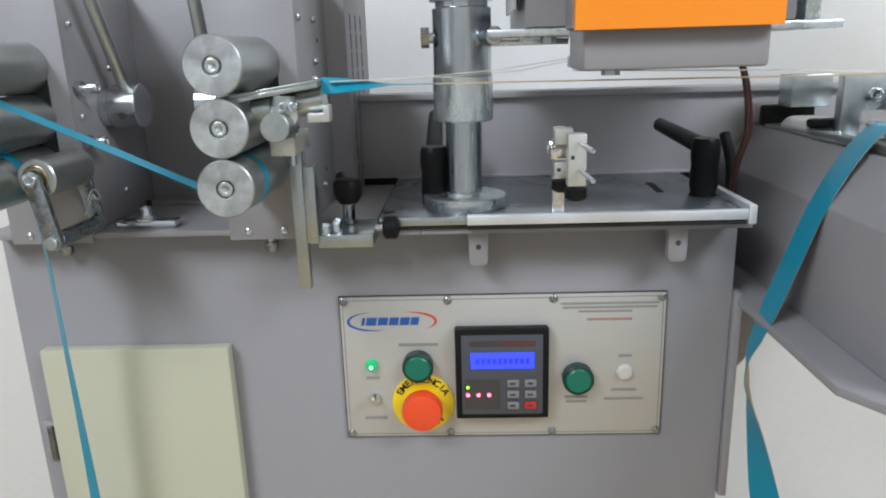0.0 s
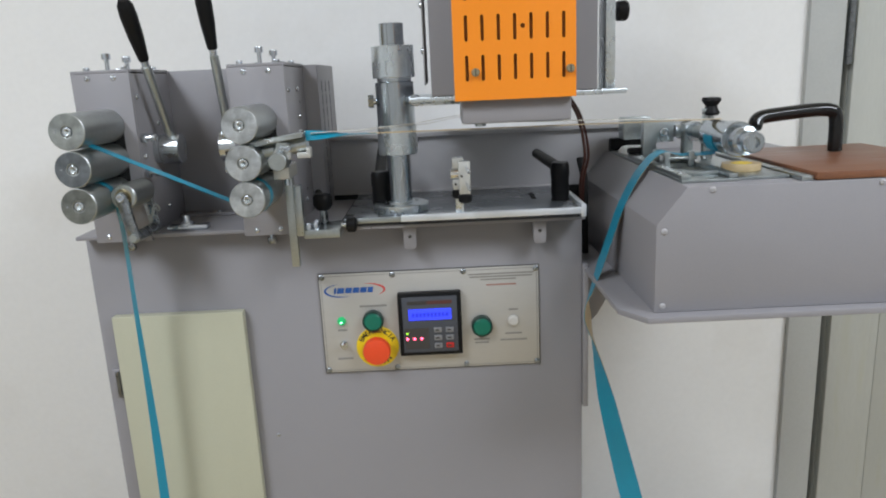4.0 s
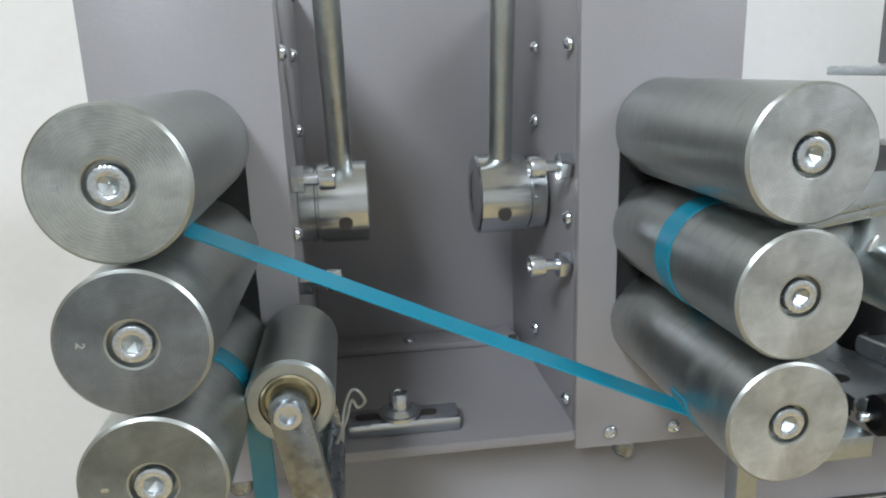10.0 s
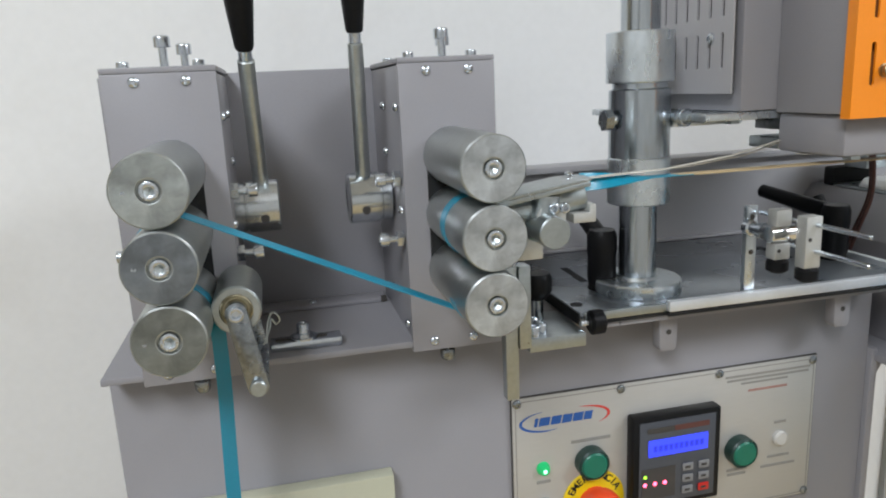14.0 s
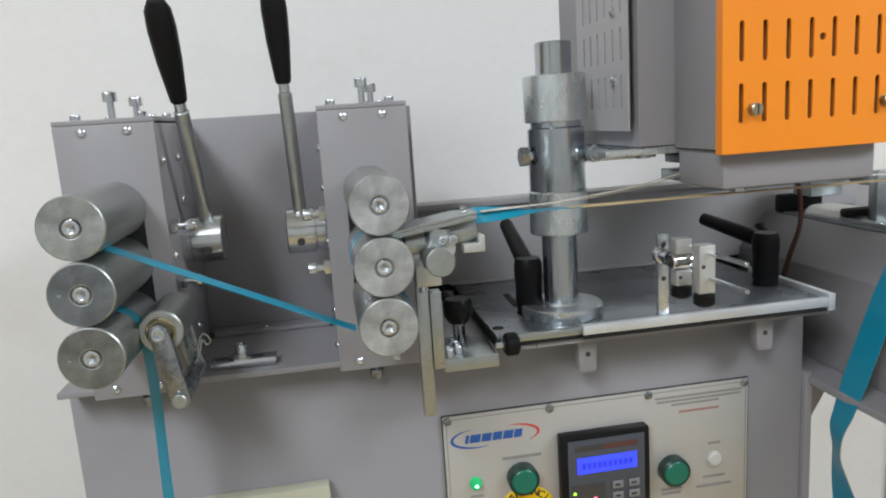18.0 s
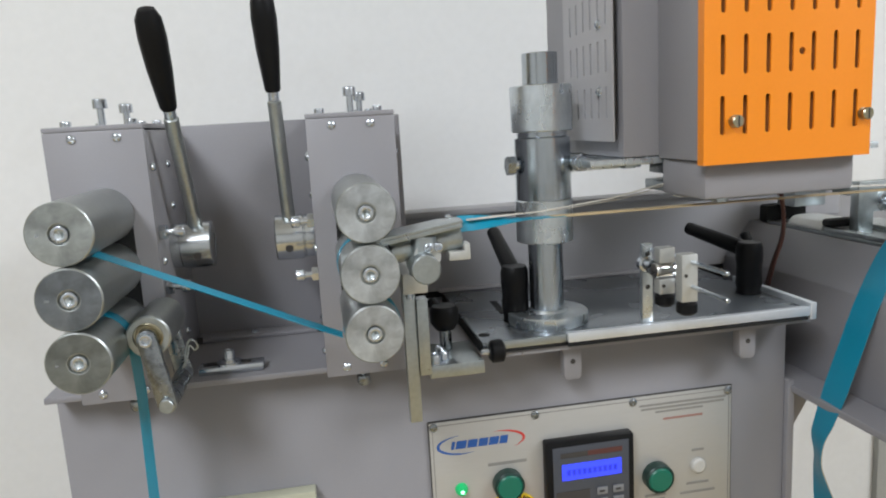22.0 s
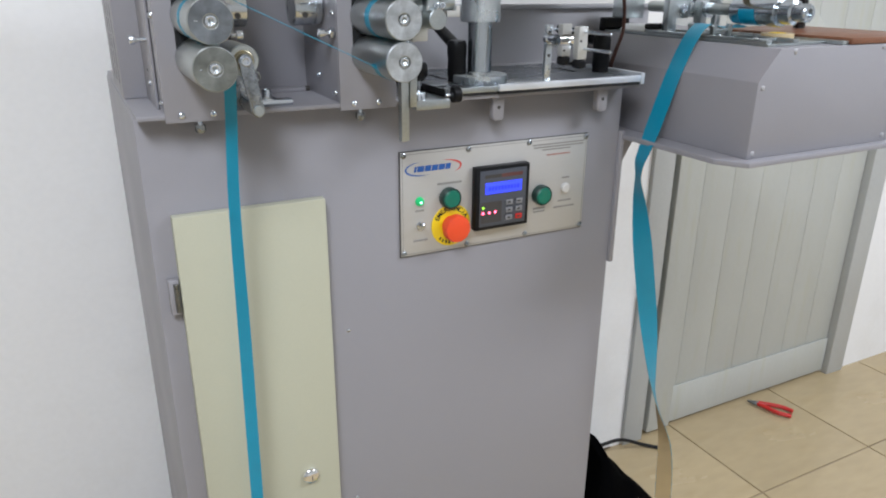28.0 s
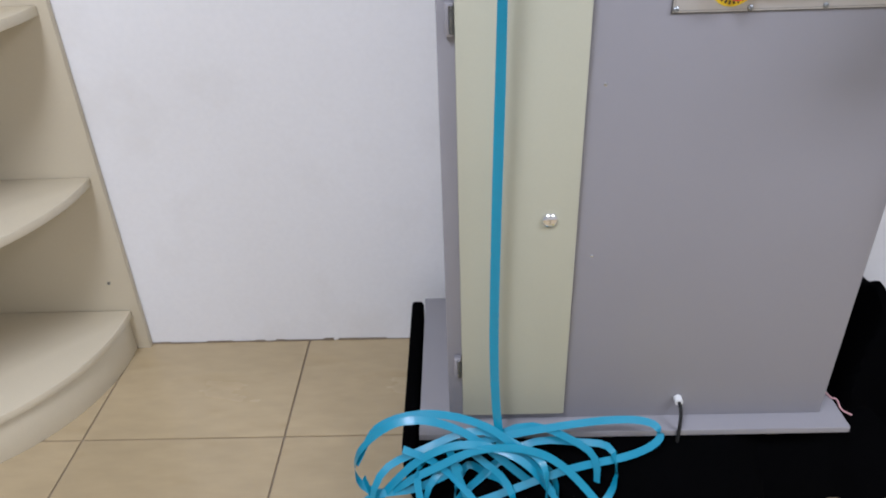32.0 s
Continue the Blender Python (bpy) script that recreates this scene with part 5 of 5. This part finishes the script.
wrap(-0.3512, RZ[1] + LIFT[-1], 0.574, 0.0214, 75, 285)
wrap(-0.3512, RZ[2] + LIFT[-1], 0.574, 0.0214, 105, -20)
wrap(-0.1555, RZ[2] + LIFT[1], 0.560, 0.0214, 190, 440)
wrap(-0.1555, RZ[1] + LIFT[1], 0.578, 0.0214, 75, 285)
n = 48
pts, dirs = [], []
for k in range(n + 1):
    f = k / n
    pts.append((-0.0865 + 0.5055 * f, 0.554 + 0.032 * f, 1.2518 - 0.0052 * f))
    a = radians(12 + min(79, 800 * f))
    dirs.append((0, math.sin(a), math.cos(a)))
part("twisted_run", band(pts[:9], dirs[:9], 0.0125), TEAL, rb)
part("foil_run", band([p for p in pts[7:]], dirs[7:], 0.0118, 0.0008), GOLD, rb, "beige back of the ribbon")
part("film_strip", band([(-0.080, 0.552, 1.2545), (-0.02, 0.560, 1.2555), (0.045, 0.578, 1.2590), (0.108, 0.600, 1.2665)], (0, 1, 0.05), 0.0035, 0.0003), FILM, rb, "pale foil strip")
part("film_strip", band([(-0.080, 0.556, 1.2550), (0.0, 0.566, 1.2550), (0.06, 0.585, 1.2575), (0.112, 0.602, 1.2655)], (0, 1, 0.05), 0.0022, 0.0003), FILM, rb, "pale foil strip")
part("film_strip", band([(0.10, 0.575, 1.2568), (0.25, 0.583, 1.2530), (0.419, 0.585, 1.2466)], (0, 1, 0.02), 0.012, 0.0003), FILM, rb, "pale foil strip")

lr = thing("hanging_ribbon", (-0.34, 0.6, 0.2), "teal satin ribbon hanging down in front of the cream door", "ribbon")
lp = smooth_path([(-0.3290, 0.572, 1.178), (-0.3300, 0.580, 1.13), (-0.3340, 0.590, 1.03), (-0.336, 0.597, 0.85), (-0.340, 0.600, 0.62), (-0.342, 0.600, 0.40), (-0.338, 0.594, 0.27), (-0.33, 0.575, 0.19)], 10)
ld = []
for i in range(len(lp)):
    u = min(1, max(0, (1.10 - lp[i].z) / 0.42))
    a = radians(132 + 38 * u * u * (3 - 2 * u))
    ld.append((math.cos(a), math.sin(a), 0))
part("strip", band(lp, ld, 0.0150), TEAL, lr)

rr_ = thing("draped_ribbon", (0.26, 0.6, 0.02), "teal ribbon with a beige back draped over the side box", "ribbon")
dp_ = smooth_path([(0.417, 0.590, 1.2060), (0.40, 0.597, 1.2035), (0.375, 0.603, 1.2035), (0.350, 0.602, 1.2075), (0.326, 0.600, 1.186), (0.303, 0.598, 1.145), (0.288, 0.600, 1.10), (0.272, 0.602, 1.05), (0.2655, 0.603, 1.030), (0.2590, 0.604, 1.000), (0.274, 0.605, 0.93), (0.296, 0.605, 0.83), (0.325, 0.606, 0.71), (0.357, 0.608, 0.585), (0.400, 0.612, 0.47), (0.425, 0.62, 0.33), (0.445, 0.63, 0.18), (0.455, 0.63, 0.06), (0.445, 0.60, 0.012)], 8)
TURNS = ((1.30, 0), (1.06, -3), (1.03, 6), (0.99, 26), (0.95, -2), (0.87, -42), (0.76, -66), (0.66, -102), (0.56, -144), (0.45, -190), (0.33, -225), (0.0, -245))
dd = []
for i, v in enumerate(dp_):
    z = v[2] if v[0] < 0.33 or v[2] < 1.0 else 1.25
    for (za, aa), (zb, ab) in zip(TURNS, TURNS[1:]):
        if zb <= z <= za:
            a = radians(aa + (ab - aa) * (za - z) / (za - zb))
    dd.append((math.sin(a) + 0.05, math.cos(a), 0))
part("front_face", band(dp_, dd, 0.0300), TEAL, rr_)
off = []
for i, v in enumerate(dp_):
    run = Vector(dp_[min(i + 1, len(dp_) - 1)]) - Vector(dp_[max(i - 1, 0)])
    off.append(Vector(v) + run.cross(Vector(dd[i])).normalized() * 0.0009)
part("back_face", band(off, dd, 0.0285), GOLD, rr_, "beige ribbon back")

# coil of ribbon on the floor
co = thing("ribbon_heap", (-0.3, 0.58, 0.0), "loose heap of teal satin ribbon loops on the floor", "ribbon heap")
STRANDS = (
    ((-0.28, 0.55, 0.13), (-0.40, 0.57, 0.235), (-0.50, 0.575, 0.255), (-0.575, 0.565, 0.20), (-0.585, 0.555, 0.14), (-0.54, 0.54, 0.12), (-0.46, 0.54, 0.17), (-0.36, 0.55, 0.212), (-0.25, 0.55, 0.19), (-0.16, 0.52, 0.10), (-0.12, 0.47, 0.03)),
    ((-0.42, 0.565, 0.20), (-0.28, 0.590, 0.212), (-0.14, 0.605, 0.220), (-0.065, 0.605, 0.212), (-0.05, 0.590, 0.188), (-0.10, 0.575, 0.165), (-0.22, 0.555, 0.15), (-0.38, 0.53, 0.10), (-0.48, 0.52, 0.08)),
    ((-0.56, 0.53, 0.10), (-0.47, 0.55, 0.19), (-0.38, 0.555, 0.218), (-0.29, 0.545, 0.18), (-0.22, 0.51, 0.09), (-0.19, 0.47, 0.03)),
    ((-0.50, 0.555, 0.21), (-0.44, 0.55, 0.175), (-0.38, 0.52, 0.12), (-0.34, 0.48, 0.06), (-0.33, 0.44, 0.02)),
    ((-0.57, 0.54, 0.16), (-0.55, 0.51, 0.10), (-0.565, 0.48, 0.05), (-0.57, 0.44, 0.015)),
    ((-0.42, 0.56, 0.20), (-0.40, 0.535, 0.14), (-0.37, 0.51, 0.09), (-0.30, 0.47, 0.03), (-0.26, 0.43, 0.012)),
    ((-0.40, 0.55, 0.17), (-0.48, 0.54, 0.13), (-0.56, 0.53, 0.12), (-0.60, 0.51, 0.06), (-0.58, 0.46, 0.02)),
    ((-0.585, 0.56, 0.17), (-0.54, 0.58, 0.24), (-0.45, 0.585, 0.262), (-0.35, 0.575, 0.235), (-0.28, 0.555, 0.17), (-0.24, 0.53, 0.12)))
for k, ctrl in enumerate(STRANDS):
    line = smooth_path(ctrl, 10)
    dirs = [(0.15 * math.sin(i * 0.11 + k * 1.3), 0.55 + 0.25 * math.sin(i * 0.07 + k * 2.1), 0.62 + 0.25 * math.cos(i * 0.06 + k)) for i in range(len(line))]
    part("strand", band([(v[0], min(v[1], 0.616), v[2]) for v in line], dirs, 0.0135), TEAL, co)


def loops(turns, cx, wide, top, seed):
    """One length of ribbon that wanders round the heap in loops, low in front and high against the base."""
    line, across = [], []
    for i in range(turns * 36 + 1):
        u = i / 36
        a = 2 * math.pi * u
        w = wide * (0.72 + 0.28 * math.sin(1.9 * u + seed))
        lean = 0.5 + 0.5 * math.sin(a + 0.5 * math.sin(0.8 * u + seed))
        x = cx + 0.07 * math.sin(0.83 * u + 2 * seed) + w * math.cos(a)
        z = 0.014 + top * (0.80 + 0.20 * math.sin(2.3 * u + seed)) * lean ** 0.8 + 0.008 * math.sin(5 * a + seed)
        line.append((x, min(0.612, 0.455 + 0.135 * lean + 0.012 * math.sin(1.3 * u + seed)), max(0.008, z)))
        across.append((0.25 * math.sin(a + seed), 0.5 + 0.2 * math.sin(2.1 * u), 0.65 + 0.3 * math.cos(a * 0.5 + seed)))
    part("strand", band(line, across, 0.0130), TEAL, co)


loops(4, -0.36, 0.175, 0.205, 0.4)
loops(2, -0.43, 0.120, 0.200, 3.7)

# ---- black cloth, wedge, pliers ----


def cloth(x0, x1, y0, y1, top, name, label, seed, shape=None, front=None):
    bm = bmesh.new()
    nx, ny = 60, 36
    g = [[None] * (ny + 1) for _ in range(nx + 1)]
    for i in range(nx + 1):
        for j in range(ny + 1):
            u, v = i / nx, j / ny
            x = x0 + (x1 - x0) * u
            ya = front(x) if front else y0
            y = ya + (y1 - ya) * v
            e = min(u, 1 - u, v) * 5
            w = noise.noise(Vector((x * 9 + seed, y * 9, seed)))
            h = top * min(1, e) ** 0.6
            if shape:
                h *= shape(x, y)
            g[i][j] = bm.verts.new((x + 0.03 * noise.noise(Vector((y * 14, seed, x * 3))) * (1 - min(1, e)), y + 0.03 * noise.noise(Vector((x * 16, seed + 5, 0))) * (1 - min(1, e)), max(0.004, h + (0.012 * w if e > 0.1 else 0.002))))
    for i in range(nx):
        for j in range(ny):
            bm.faces.new((g[i][j], g[i + 1][j], g[i + 1][j + 1], g[i][j + 1]))
    return solid(name, bm, CLOTH, label, "cloth")


cloth(-0.50, 0.60, 0.500, 1.11, 0.155, "black_cloth", "black cloth bunched under the machine base", 1.7,
      front=lambda x: 0.500 + 0.100 * min(1, max(0, (x - 0.08) / 0.08)) + 0.012 * noise.noise(Vector((x * 11, 0.3, 0))))
cloth(0.308, 0.70, 0.67, 1.09, 0.335, "black_bag", "black cloth bag heaped beside the machine base", 6.1,
      shape=lambda x, y: (1 - 0.80 * min(1, max(0, (x - 0.40) / 0.26)) ** 0.9) * (1 + 0.16 * noise.noise(Vector((x * 13, y * 13, 2.2)))))
solid("black_mat", box(-0.508, -0.4805, 0.60, 1.062, 0.10, 0.168, 0.008), CLOTH, "black padded mat lying under the machine base edge", "mat")
wd = prism([(-0.07, 0.004), (0.20, 0.004), (0.20, 0.035), (0.00, 0.075), (-0.055, 0.075), (-0.07, 0.055)], "y", -0.045, 0.045, 0.004)
bmesh.ops.rotate(wd, cent=(0, 0, 0), matrix=Matrix.Rotation(radians(-52), 3, "Z"), verts=wd.verts)
bmesh.ops.translate(wd, vec=(-0.003, 0.530, 0), verts=wd.verts)
solid("yellow_caddy", wd, LEMON, "bright yellow plastic wedge lying on the floor", "plastic part")
pl = thing("pliers", (1.31, 1.07, 0.0), "pair of red-handled pliers lying on the floor tiles", "pliers")
for s in (-1, 1):
    part("grip", tube(smooth_path([(1.318 + s * 0.004, 1.092 + s * 0.002, 0.012), (1.330 + s * 0.009, 1.070 + s * 0.005, 0.012), (1.349 + s * 0.018, 1.036 + s * 0.010, 0.011), (1.367 + s * 0.014, 1.004 + s * 0.008, 0.010)], 5), 0.0065), PLIERS, pl)
jaws = lathe([(0, 0), (0.004, 0.001), (0.009, 0.022), (0.010, 0.034), (0.006, 0.042), (0, 0.042)], (1.301, 1.120, 0.011), (0.49, -0.87, 0), 16)
bmesh.ops.scale(jaws, vec=(1, 1, 0.55), space=Matrix.Translation((0, 0, -0.011)), verts=jaws.verts)
part("jaws", jaws, DARKST, pl, "dark steel jaws")
part("pivot", lathe([(0, 0), (0.004, 0), (0.004, 0.001), (0, 0.0015)], (1.316, 1.093, 0.0166), (0, 0, 1), 14), ZINC, pl)

solid("floor_cable", tube(smooth_path([(0.56, 1.02, 0.16), (0.62, 1.05, 0.10), (0.68, 1.08, 0.07), (0.76, 1.095, 0.05), (0.84, 1.09, 0.012), (0.88, 1.06, 0.006)], 6), 0.005), RUBBER, "black cable trailing along the wall foot", "cable")

solid("loose_thread", tube(smooth_path([(0.292, 0.745, 0.1775), (0.300, 0.700, 0.1775), (0.309, 0.690, 0.1785), (0.306, 0.665, 0.1775), (0.318, 0.650, 0.1775)], 5), 0.0014, 6), material("pink_thread", (0.75, 0.42, 0.42), 0.7), "short pink thread lying on the base plate edge", "thread")

# ---- floor tiles ----
TX, TY, TS = -0.783, 0.798, 0.4437
tile = None
tdata = None
for i in range(-4, 10):
    for j in range(-8, 2):
        x, y = TX + (i + 0.5) * TS, TY + (j + 0.5) * TS
        if tdata is None:
            bm = box(-TS / 2 + 0.002, TS / 2 - 0.002, -TS / 2 + 0.002, TS / 2 - 0.002, -0.006, 0.0, 0.0012)
            tdata = bpy.data.meshes.new("tile")
            bm.to_mesh(tdata)
            bm.free()
            tdata.materials.append(TILE)
        if -2.5 < x < 3.2:
            t = new("tile", tdata)
            t.parent = floor
            t.location = Vector((x, y, 0)) - floor.location
